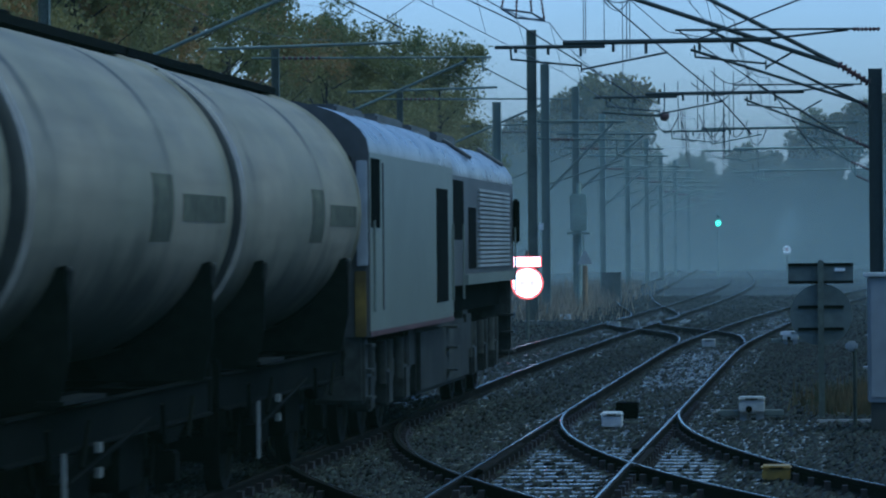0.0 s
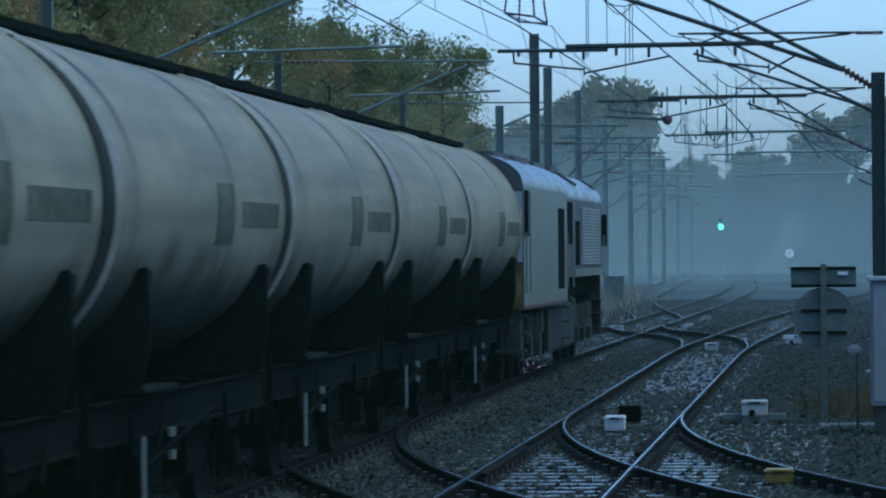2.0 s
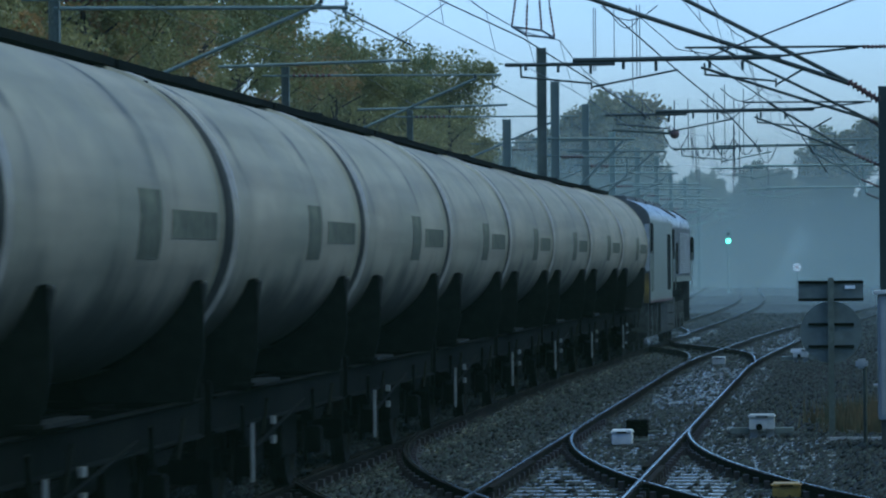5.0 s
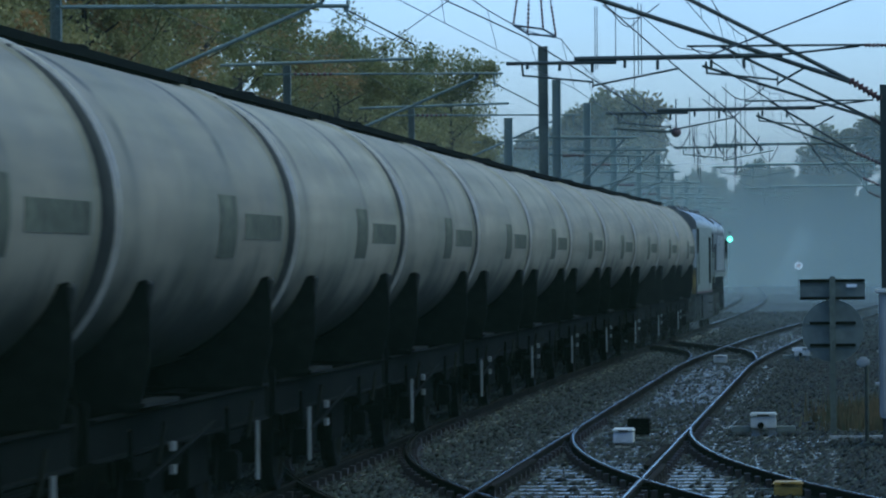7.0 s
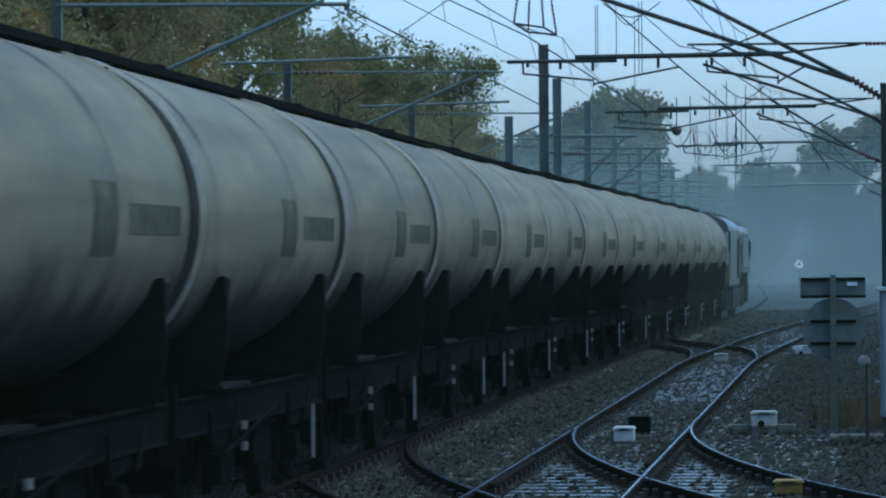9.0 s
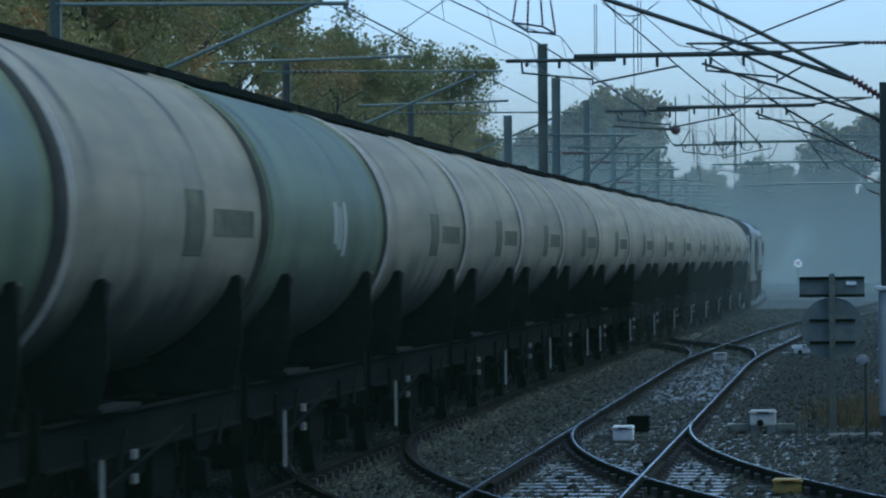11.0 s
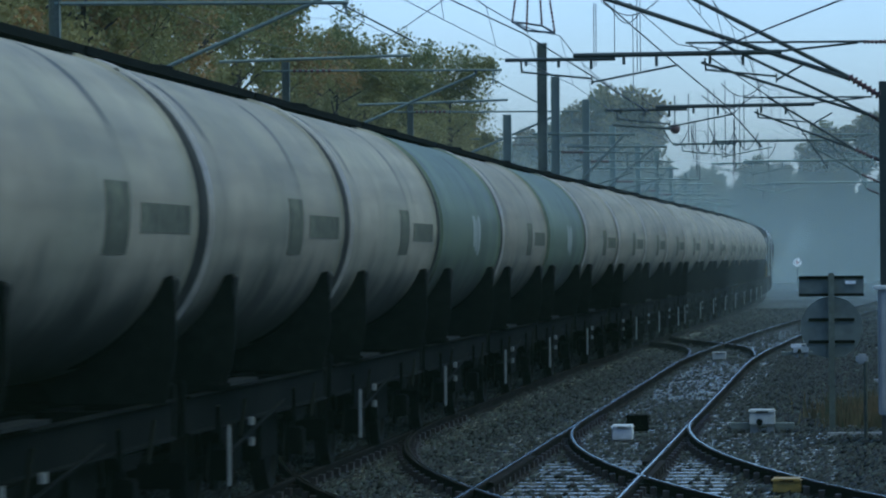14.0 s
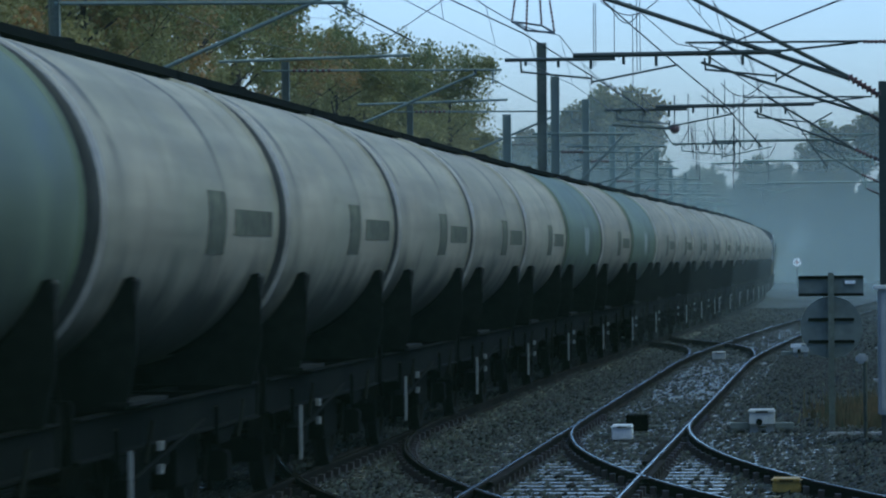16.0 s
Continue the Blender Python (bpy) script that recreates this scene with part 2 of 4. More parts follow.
M_STONE = mat("ballast_stone", (0.031, 0.038, 0.031), 0.6, size=7, grain=0.6, bump=0.3, coarse=16.0, second=(0.014, 0.011, 0.011), spec=0.14)
pied(M_STONE, 0.15, 1.5)
# speed sign has no lamp: its reflected light is put in as emission
M_SIGN_GLOW = glow("glowing_sign_face", (1.0, 0.93, 0.86), 4.0)
M_RED_GLOW = glow("glowing_red_rim", (1.0, 0.12, 0.08), 2.0)
M_SIGNAL = glow("green_signal_lens", (0.3, 1.0, 0.5), 5.0)
M_TANK_DIRT = mat("grimy_bracket", (0.011, 0.012, 0.009), 0.85, size=10, grain=0.4, spec=0.06)
M_FLANGE = mat("worn_flange", (0.035, 0.035, 0.03), 0.65, size=10, grain=0.4, spec=0.2)
M_STEEL_DARK = mat("weathered_tube", (0.045, 0.052, 0.042), 0.5, 0.2, size=15, grain=0.25, bump=0.05)
M_WHITE = mat("white_paint", (0.75, 0.75, 0.72), 0.5, size=9, grain=0.25)
M_LEVER = mat("grimy_white_paint", (0.3, 0.3, 0.27), 0.5, size=9, grain=0.3)
# two paler steels: distance haze put into the colour; MID also serves zinc arms
M_STEEL_MID = mat("zinc_and_haze_steel", (0.19, 0.22, 0.175), 0.6, size=15, grain=0.2, bump=0.03)
M_STEEL_PALE = mat("haze_pale_steel", (0.32, 0.375, 0.3), 0.7, size=15, grain=0.2, bump=0)
M_SIGN_DIM = glow("dim_sign_marks", (1.0, 0.72, 0.6), 1.1)
# far reflective disc, brightened by emission instead of reflected light
M_SIGN_FAR = glow("glowing_marker_face", (1.0, 0.93, 0.84), 0.22)
M_SLAT = mat("pale_louvre", (0.42, 0.43, 0.42), 0.4, size=6, grain=0.2)
M_FADED = mat("faded_orange_paint", (0.35, 0.24, 0.12), 0.6, size=9, grain=0.3)
M_CHAIR = mat("rusty_chair", (0.03, 0.018, 0.016), 0.7, size=20, grain=0.4)
M_PINK = mat("faded_red_paint", (0.75, 0.4, 0.34), 0.5, size=9, grain=0.2)


# ---- small builders ----
def mesh_of(name, bm, material):
    me = bpy.data.meshes.new(name)
    bm.to_mesh(me)
    bm.free()
    for m in (material if isinstance(material, (list, tuple)) else [material]):
        me.materials.append(m)
    return me


def smooth(me, angle=40):
    for p in me.polygons:
        p.use_smooth = True
    me.set_sharp_from_angle(angle=radians(angle))
    return me


def part(name, bm, material, parent=None, label="", shade=True):
    me = mesh_of(name, bm, material)
    if shade:
        smooth(me)
    ob = new(name, me)
    ob.parent = parent
    if label:
        ob["label"] = label
    return ob


def empty(name, m=None):
    ob = new(name)
    ob.empty_display_size = 0.2
    if m is not None:
        ob.matrix_basis = m
    return ob


def box(bm, x0, x1, y0, y1, z0, z1, bevel=0.0, m=None, mi=0):
    r = bmesh.ops.create_cube(bm, size=1.0)
    bmesh.ops.scale(bm, vec=(x1 - x0, y1 - y0, z1 - z0), verts=r["verts"])
    bmesh.ops.translate(bm, vec=((x0 + x1) / 2, (y0 + y1) / 2, (z0 + z1) / 2), verts=r["verts"])
    if m is not None:
        bmesh.ops.transform(bm, matrix=m, verts=r["verts"])
    fs = {f for v in r["verts"] for f in v.link_faces}
    for f in fs:
        f.material_index = mi
    if bevel:
        es = list({e for v in r["verts"] for e in v.link_edges})
        bmesh.ops.bevel(bm, geom=es, offset=bevel, segments=2, affect="EDGES")
    return bm


def tube(bm, a, b, r, r2=None, seg=8, mi=0):
    a, b = Vector(a), Vector(b)
    d = b - a
    m = Matrix.Translation((a + b) / 2) @ d.to_track_quat("Z", "Y").to_matrix().to_4x4()
    q = bmesh.ops.create_cone(bm, cap_ends=True, segments=seg, radius1=r, radius2=r if r2 is None else r2, depth=d.length, matrix=m)
    for f in {f for v in q["verts"] for f in v.link_faces}:
        f.material_index = mi
    return bm


def lathe(bm, prof, axis="Y", seg=32, mi=0, center=(0, 0, 0)):
    """Turn a profile of (along, radius) about an axis."""
    rings = []
    for u, r in prof:
        ring = []
        for i in range(seg):
            a = 2 * math.pi * i / seg
            p = {"Y": (r * math.cos(a), u, r * math.sin(a)), "X": (u, r * math.cos(a), r * math.sin(a)), "Z": (r * math.cos(a), r * math.sin(a), u)}[axis]
            ring.append(bm.verts.new((p[0] + center[0], p[1] + center[1], p[2] + center[2])))
        rings.append(ring)
    for k in range(len(rings) - 1):
        for i in range(seg):
            f = bm.faces.new((rings[k][i], rings[k][(i + 1) % seg], rings[k + 1][(i + 1) % seg], rings[k + 1][i]))
            f.material_index = mi
    for ring in (rings[0], rings[-1]):
        f = bm.faces.new(ring)
        f.material_index = mi
    bmesh.ops.recalc_face_normals(bm, faces=bm.faces)
    return bm


# ---- plan of the tracks: x of a centre line at the distance y ----
def glide(pts, y):
    xs, ys = [p[0] for p in pts], [p[1] for p in pts]
    if y <= xs[0]:
        return ys[0]
    if y >= xs[-1]:
        k = (ys[-1] - ys[-2]) / (xs[-1] - xs[-2])
        return ys[-1] + k * (y - xs[-1])
    i = max(j for j in range(len(xs) - 1) if xs[j] <= y)

    def slope(j):
        if j == 0:
            return 0.0
        if j == len(xs) - 1:
            return (ys[-1] - ys[-2]) / (xs[-1] - xs[-2])
        return (ys[j + 1] - ys[j - 1]) / (xs[j + 1] - xs[j - 1])
    h = xs[i + 1] - xs[i]
    u = (y - xs[i]) / h
    return ((2 * u**3 - 3 * u**2 + 1) * ys[i] + (u**3 - 2 * u**2 + u) * h * slope(i)
            + (-2 * u**3 + 3 * u**2) * ys[i + 1] + (u**3 - u**2) * h * slope(i + 1))


A_X, B_X = -6.41, -2.88
BEND_A = [(70, 0.0), (101, 0.3), (141, 0.76), (170, 1.05), (207, 1.08), (250, 0.6), (330, -1.5)]
BEND_B = [(85, 0.0), (110, 0.55), (139, 1.6), (200, 4.8)]


def track_a(y):
    return A_X + glide(BEND_A, y)


def track_b(y):
    return B_X + glide(BEND_B, y)


# ---- ground ----
def flat(name, x0, x1, y0, y1, z, nx, ny, material, rough=0.0):
    bm = bmesh.new()
    grid = [[bm.verts.new((x0 + (x1 - x0) * i / nx, y0 + (y1 - y0) * j / ny, z + rough * noise.noise(Vector((i * 1.7, j * 1.3, z * 9))))) for i in range(nx + 1)] for j in range(ny + 1)]
    for j in range(ny):
        for i in range(nx):
            bm.faces.new((grid[j][i], grid[j][i + 1], grid[j + 1][i + 1], grid[j + 1][i]))
    return part(name, bm, material)


ground = flat("ground", -1500, 1500, -300, 3000, -0.55, 30, 33, M_EARTH)
tagged(ground, "dark damp earth and grass beyond the tracks", "ground", kind="structure")
# lighter far bed: the haze over it is put into its colour
M_BALLAST_HAZE = mat("haze_paled_ballast", (0.05, 0.056, 0.048), 0.85, size=4, grain=0.6, bump=0.8, coarse=0.25, spec=0.25)
bed_far = flat("ballast_bed", -24, 8, 176, 420, -0.186, 40, 200, M_BALLAST_HAZE, 0.05)
tagged(bed_far, "pale distant ballast with haze put into its colour", "ballast", kind="structure")
bed = flat("ballast_bed", -24, 8, -20, 176, -0.19, 60, 300, M_BALLAST, 0.06)
tagged(bed, "dark wet grey crushed stone track ballast", "ballast", kind="structure")


# ---- rails ----
def rail_mesh(bm, line, y0, y1, step=2.0, gauge_side=0):
    """A rail of flat-bottom section along x = line(y): head, web and foot."""
    sec = [(-0.07, -0.155), (0.07, -0.155), (0.07, -0.14), (0.012, -0.125), (0.012, -0.045), (0.036, -0.035), (0.036, -0.006), (0.013, 0.0),
           (-0.013, 0.0), (-0.036, -0.006), (-0.036, -0.035), (-0.012, -0.045), (-0.012, -0.125), (-0.07, -0.14)]
    n = max(2, int((y1 - y0) / step) + 1)
    last = None
    for k in range(n):
        y = y0 + (y1 - y0) * k / (n - 1)
        x = line(y)
        ring = [bm.verts.new((x + sx, y, sz)) for sx, sz in sec]
        if last:
            for i in range(len(sec)):
                f = bm.faces.new((last[i], last[(i + 1) % len(sec)], ring[(i + 1) % len(sec)], ring[i]))
                f.material_index = 1 if i == 7 else 0
        last = ring
    return bm


def steel_rail(track, line, y0, y1, step=2.0, top=None, name="rail"):
    bm = rail_mesh(bmesh.new(), line, y0, y1, step)
    bmesh.ops.recalc_face_normals(bm, faces=bm.faces)
    return part(name, bm, [M_RAIL_SIDE, top or M_RAIL_TOP], track)


G = 0.7525


def turn_near(y):
    """Sideways lead of the turnouts that leave both lines towards the platform."""
    return 0.0075 * max(0.0, 56 - y) ** 2


def cross_line(y):
    return glide([(88, B_X), (95, B_X - 0.04), (102, -3.32), (107, -4.15), (112.5, -5.35), (118, -5.85), (124, track_a(124))], y)


def left_line(y):
    return glide([(112, track_a(112)), (120, track_a(120)), (128, -5.72), (136, -6.1), (152, -7.3), (168, -8.3), (190, -9.3), (230, -10.2), (330, -12.5)], y)


track_main = tagged(empty("railway_track"), "running line under the train, polished steel rails on wet sleepers", "railway track", "railway tracks")
track_side = tagged(empty("railway_track"), "empty running line bending away, wet polished steel rails", "railway track", "railway tracks")
turn_main = tagged(empty("turnout"), "curved turnout rails leaving the line under the train", "turnout", "turnouts")
turn_side = tagged(empty("turnout"), "curved turnout rails with crossing on wet timbers", "turnout", "turnouts")
crossover = tagged(empty("turnout"), "crossover rails linking the two running lines", "turnout", "turnouts")
track_left = tagged(empty("railway_track"), "misty line diverging towards the trees", "railway track", "railway tracks")
for s in (-G, G):
    steel_rail(track_main, lambda y: track_a(y) + s, -30, 420)
    steel_rail(track_side, lambda y: track_b(y) + s, -30, 420)
    steel_rail(turn_main, lambda y: A_X + s + turn_near(y), 28, 55, 0.7)
    steel_rail(turn_side, lambda y: B_X + s + turn_near(y), 28, 55, 0.7)
    steel_rail(crossover, lambda y: cross_line(y) + s, 93, 123, 1.0)
    steel_rail(track_left, lambda y: left_line(y) + s, 122, 400)
# short check rails beside the crossings
for x, y0, y1 in ((B_X + G - 0.085, 44.5, 49.5), (B_X - G + 0.085, 40.5, 46.0), (A_X + G - 0.085, 43.5, 50.5), (B_X + G + 0.09, 41.0, 44.8)):
    steel_rail(turn_side, lambda y, x=x: x, y0, y1, 0.7, M_RAIL_SIDE, "check_rail")


# ---- train ----
PITCH_W = 9.4
COUPLE = 44.2
TRAVEL = [(-1.0, -10.6), (0, 0), (0.8, 8.6), (1.6, 17.5), (2.4, 26.3), (6.4, 71.1), (7.2, 80.2), (8, 89.3), (8.8, 98.2), (11.3, 126.6), (12.1, 135.6), (12.9, 144.7),
          (14.5, 163.2), (16, 180.8)]


def travelled(t):
    return glide(TRAVEL, t)


def on_track(y):
    return pose(track_a(y), y, 0, 0, 0, -math.degrees(math.atan((track_a(y + 4) - track_a(y - 4)) / 8)))


def tank_patch(bm, r, zc, y0, y1, z0, z1, lift=0.003, side=1):
    """A thin plate that hugs the barrel between two heights."""
    a0, a1 = math.asin((z0 - zc) / r), math.asin((z1 - zc) / r)
    n = 6
    cols = []
    for k in range(n + 1):
        a = a0 + (a1 - a0) * k / n
        cols.append([bm.verts.new((side * (r + d) * math.cos(a), y, zc + (r + d) * math.sin(a))) for y in (y0, y1) for d in (-0.002, lift)])
    for k in range(n):
        p, q = cols[k], cols[k + 1]
        for i, j in ((1, 3), (0, 2), (0, 1), (2, 3)):
            bm.faces.new((p[i], p[j], q[j], q[i]))
    bm.faces.new((cols[0][0], cols[0][1], cols[0][3], cols[0][2]))
    bm.faces.new((cols[-1][0], cols[-1][1], cols[-1][3], cols[-1][2]))
    bmesh.ops.recalc_face_normals(bm, faces=bm.faces)


def wheelset(parent, y, r):
    bm = bmesh.new()
    tube(bm, (-1.05, 0, 0), (1.05, 0, 0), 0.08, seg=10)
    ob = part("wheelset", bm, M_BOGIE, parent)
    ob.matrix_basis = pose(0, y, r)
    for s in (-1, 1):
        bm = bmesh.new()
        lathe(bm, [(s * 0.69, 0.05), (s * 0.69, r + 0.028), (s * 0.715, r + 0.028), (s * 0.72, r), (s * 0.83, r - 0.004), (s * 0.83, r - 0.08), (s * 0.79, r - 0.1), (s * 0.79, 0.14), (s * 0.86, 0.12), (s * 0.86, 0.04)], "X", 28)
        part("wheel", bm, M_BOGIE, ob)
    return ob


def tank_wagon(paint, green, lever=-2.59):
    w = empty("tank_wagon")
    r, zc, half = 1.3, 2.58, 4.51
    bm = bmesh.new()
    prof = [(-half, 0.02), (-half + 0.01, r * 0.45), (-half + 0.04, r * 0.7), (-half + 0.07, r * 0.85)]
    prof += [(-half + 0.2 - 0.11 * math.sin(k), r - 0.11 + 0.11 * math.cos(k)) for k in (1.2, 0.8, 0.4, 0.0)]
    prof += [(-half + 0.235 - 0.032 * math.cos(k), r + 0.028 * math.sin(k)) for k in (0.3, 0.9, 1.57, 2.2, 2.8)]
    prof += [(-half + 0.3, r), (-half + 0.33, r), (-half + 0.36, r), (-half + 0.6, r), (-0.5, r)]
    prof = prof + [(-u, q) for u, q in reversed(prof)]
    lathe(bm, prof, "Y", 64)
    bmesh.ops.translate(bm, vec=(0, 0, zc), verts=bm.verts)
    for f in bm.faces:
        q = f.calc_center_median()
        u, v = abs(q.y), math.hypot(q.x, q.z - zc)
        # the domes' dark tone paints in the shade between wagons
        f.material_index = 1 if u > half - 0.2 and v < r * 0.992 else 2 if u > half - 0.24 else 0
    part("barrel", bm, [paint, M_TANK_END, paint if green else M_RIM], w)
    # the dark gangway on the crown and its filling hatch
    bm = bmesh.new()
    box(bm, -0.36, 0.36, -4.64, 4.64, zc + r - 0.01, zc + r + 0.06)
    for y in (-4, -2.4, -0.8, 0.8, 2.4, 4):
        box(bm, -0.3, 0.3, y - 0.04, y + 0.04, zc + r - 0.08, zc + r + 0.03)
    part("gangway", bm, M_BLACK, w, "black grating walkway")
    bm = bmesh.new()
    lathe(bm, [(zc + r - 0.1, 0.28), (zc + r + 0.1, 0.28), (zc + r + 0.12, 0.25), (zc + r + 0.14, 0.05)], "Z", 20)
    bmesh.ops.translate(bm, vec=(0, 0.1, 0), verts=bm.verts)
    part("hatch", bm, M_BLACK, w)
    for side in (-1, 1):
        for y in (-2.95, 3.4):
            # saddle web: an upright plate whose outer edge stands plumb while the barrel curves away behind it
            bm = bmesh.new()
            inner = []
            for k in range(11):
                z = 1.3 + (2.08 - 1.3) * k / 10
                inner.append((math.sqrt(max(0.02, r * r - (z - zc) ** 2)) - 0.015, z))
            outer = [(1.262, 2.1), (1.285, 2.06), (1.285, 1.5), (1.2, 1.12), (0.35, 1.12)]
            loop = inner + outer
            for dy in (-0.02, 0.02):
                bm.faces.new([bm.verts.new((side * a, y + dy, z)) for a, z in loop])
            bm.verts.ensure_lookup_table()
            n = len(loop)
            for k in range(n):
                bm.faces.new((bm.verts[k], bm.verts[(k + 1) % n], bm.verts[n + (k + 1) % n], bm.verts[n + k]))
            bmesh.ops.recalc_face_normals(bm, faces=bm.faces)
            web = part("saddle_bracket", bm, M_TANK_DIRT, w, shade=False)
            # its rounded flange
            bm = bmesh.new()
            tube(bm, (side * 1.275, y, 1.8), (side * 1.285, y, 2.05), 0.012, 0.034, seg=8)
            bmesh.ops.create_uvsphere(bm, u_segments=8, v_segments=5, radius=0.036, matrix=Matrix.Translation((side * 1.283, y, 2.06)))
            part("flange", bm, M_FLANGE, web)
            # a grimy splash fan beside the web, on the barrel
            bm = bmesh.new()
            reach = -1 if y > 0 else 1
            rows = []
            for k in range(9):
                u = k / 8
                z = 2.02 - 0.62 * u
                a = math.asin((z - zc) / r)
                spread = 0.04 + (0.65 if y > 0 else 0.35) * u ** 1.6
                q = (r + 0.004)
                rows.append([bm.verts.new((side * q * math.cos(a), y + reach * d, zc + q * math.sin(a))) for d in (0, spread)])
            for p, q in zip(rows, rows[1:]):
                bm.faces.new((p[0], p[1], q[1], q[0]))
            part("splash", bm, M_TANK_DIRT, w, "dried black splash of brake dirt")
        # solebar channel
        bm = bmesh.new()
        sec = [(1.04, 0.8), (1.13, 0.8), (1.13, 0.815), (1.09, 0.83), (1.09, 1.09), (1.13, 1.105), (1.13, 1.12), (1.04, 1.12)]
        e0, e1 = [[bm.verts.new((side * u, y, z)) for u, z in sec] for y in (-4.35, 4.35)]
        for k in range(8):
            bm.faces.new((e0[k], e0[(k + 1) % 8], e1[(k + 1) % 8], e1[k]))
        bm.faces.new(e0)
        bm.faces.new(e1)
        bmesh.ops.recalc_face_normals(bm, faces=bm.faces)
        part("solebar", bm, M_BLACK, w, shade=False)
        for y in (-2.35, 2.35):
            bm = bmesh.new()
            for dy in (-0.42, 0.42):
                box(bm, side * 1.0 - 0.012, side * 1.0 + 0.012, -0.05, 0.05, -0.3, 0.3, m=pose(0, y + dy * 0.75, 0.62, 28 * (1 if dy > 0 else -1)))
            box(bm, side * 1.0 - 0.02, side * 1.0 + 0.02, y - 0.14, y + 0.14, 0.26, 0.9)
            part("axle_guard", bm, M_BLACK, w)
            bm = bmesh.new()
            box(bm, side * 1.05 - 0.1, side * 1.05 + 0.1, y - 0.13, y + 0.13, 0.34, 0.6, 0.02)
            part("axlebox", bm, M_BLACK, w)
            bm = bmesh.new()
            for k in range(5):
                box(bm, side * 1.06 - 0.05, side * 1.06 + 0.05, y - 0.62 + 0.09 * k, y + 0.62 - 0.09 * k, 0.76 - 0.024 * k, 0.78 - 0.024 * k)
            part("leaf_spring", bm, M_BLACK, w)
            # sloping stay beside the spring
            for dy in (-0.62, 0.62):
                bm = bmesh.new()
                tube(bm, (side * 1.16, y + dy * 1.25, 1.0), (side * 1.14, y + dy * 0.95, 0.68), 0.02, seg=6)
                part("spring_stay", bm, M_TANK_DIRT, w)
        for y in (-1, 1):
            bm = bmesh.new()
            lathe(bm, [(y * 4.35, 0.1), (y * 4.5, 0.1), (y * 4.5, 0.07), (y * 4.66, 0.07), (y * 4.66, 0.22), (y * 4.695, 0.2)], "Y", 16)
            bmesh.ops.translate(bm, vec=(side * 0.87, 0, 1.03), verts=bm.verts)
            part("buffer", bm, M_BLACK, w)
        # pale brake-lever guide and grab posts
        bm = bmesh.new()
        box(bm, side * 1.17 - 0.014, side * 1.17 + 0.014, lever - 0.02, lever + 0.02, 0.3, 0.82)
        part("lever_guide", bm, M_LEVER, w, "white-painted brake lever guide")
        bm = bmesh.new()
        tube(bm, (side * 1.18, -2.5, 0.6), (side * 1.12, 1.2, 0.9), 0.02, seg=6)
        part("brake_lever", bm, M_BLACK, w)
        for z in (0.62, 0.8):
            bm = bmesh.new()
            box(bm, side * 1.17 - 0.02, side * 1.17 + 0.02, -1.32, -1.22, z - 0.035, z + 0.035)
            part("marker_plate", bm, M_LEVER, w, "small white plate")
        bm = bmesh.new()
        box(bm, side * 1.15 - 0.1, side * 1.15 + 0.1, -3.0, -1.4, 1.16, 1.19)
        part("step_board", bm, M_BOGIE, w)
        # panels on the flank
        bm = bmesh.new()
        if green:
            for k in range(3):
                tank_patch(bm, r, zc, 0.2 + 0.36 * k, 0.53 + 0.36 * k, 2.26 + 0.06 * (2 - k), 2.8 - 0.05 * (k % 2), side=side)
            part("notice_panel", bm, M_CHALK, w, "chalky white notice patch")
        else:
            tank_patch(bm, r, zc, 1.8, 4.05, 2.42, 2.64, side=side)
            part("number_panel", bm, M_DECAL, w, "dark number panel")
            bm = bmesh.new()
            tank_patch(bm, r, zc, 0.4, 1.35, 2.26, 2.78, side=side)
            part("data_panel", bm, M_DECAL, w, "dark data panel")
    # ladder at the end and drain gear under the barrel
    bm = bmesh.new()
    for x in (0.75, 1.05):
        tube(bm, (x, -4.56, 1.1), (x * 0.55, -4.56, zc + r - 0.12), 0.018, seg=6)
    for k in range(7):
        u = k / 7 + 0.07
        tube(bm, (0.75 * (1 - 0.45 * u), -4.56, 1.1 + 2.6 * u), (1.05 * (1 - 0.45 * u), -4.56, 1.1 + 2.6 * u), 0.012, seg=6)
    part("ladder", bm, M_BLACK, w)
    bm = bmesh.new()
    box(bm, -0.95, 0.95, -0.5, 0.5, 0.55, 0.9, 0.03)
    part("brake_box", bm, M_BLACK, w)
    bm = bmesh.new()
    tube(bm, (0, 0, 1.4), (0, 0, 0.5), 0.15, seg=12)
    part("drain_pipe", bm, M_BLACK, w)
    for y in (-4.3, -2.35, 0, 2.35, 4.3):
        bm = bmesh.new()
        box(bm, -1.05, 1.05, y - 0.06, y + 0.06, 0.9, 1.1)
        part("cross_beam", bm, M_BLACK, w)
    for x in (-0.35, 0.35):
        bm = bmesh.new()
        box(bm, x - 0.05, x + 0.05, -4.3, 4.3, 0.92, 1.08)
        part("centre_sill", bm, M_BLACK, w)
    # reservoirs, beams, rods and boxes added to block daylight under the wagon
    for x, y0, y1, rr in ((-0.62, -1.7, -0.2, 0.2), (0.55, 0.3, 1.7, 0.22), (-0.5, 0.7, 1.6, 0.16)):
        bm = bmesh.new()
        lathe(bm, [(y0, 0.05), (y0 + 0.03, rr * 0.8), (y0 + 0.09, rr), (y1 - 0.09, rr), (y1 - 0.03, rr * 0.8), (y1, 0.05)], "Y", 16, center=(x, 0, 0.68))
        part("air_reservoir", bm, M_BLACK, w)
    for y in (-3.0, -1.75, 1.75, 3.0):
        bm = bmesh.new()
        box(bm, -0.85, 0.85, y - 0.06, y + 0.06, 0.3, 0.52, 0.02)
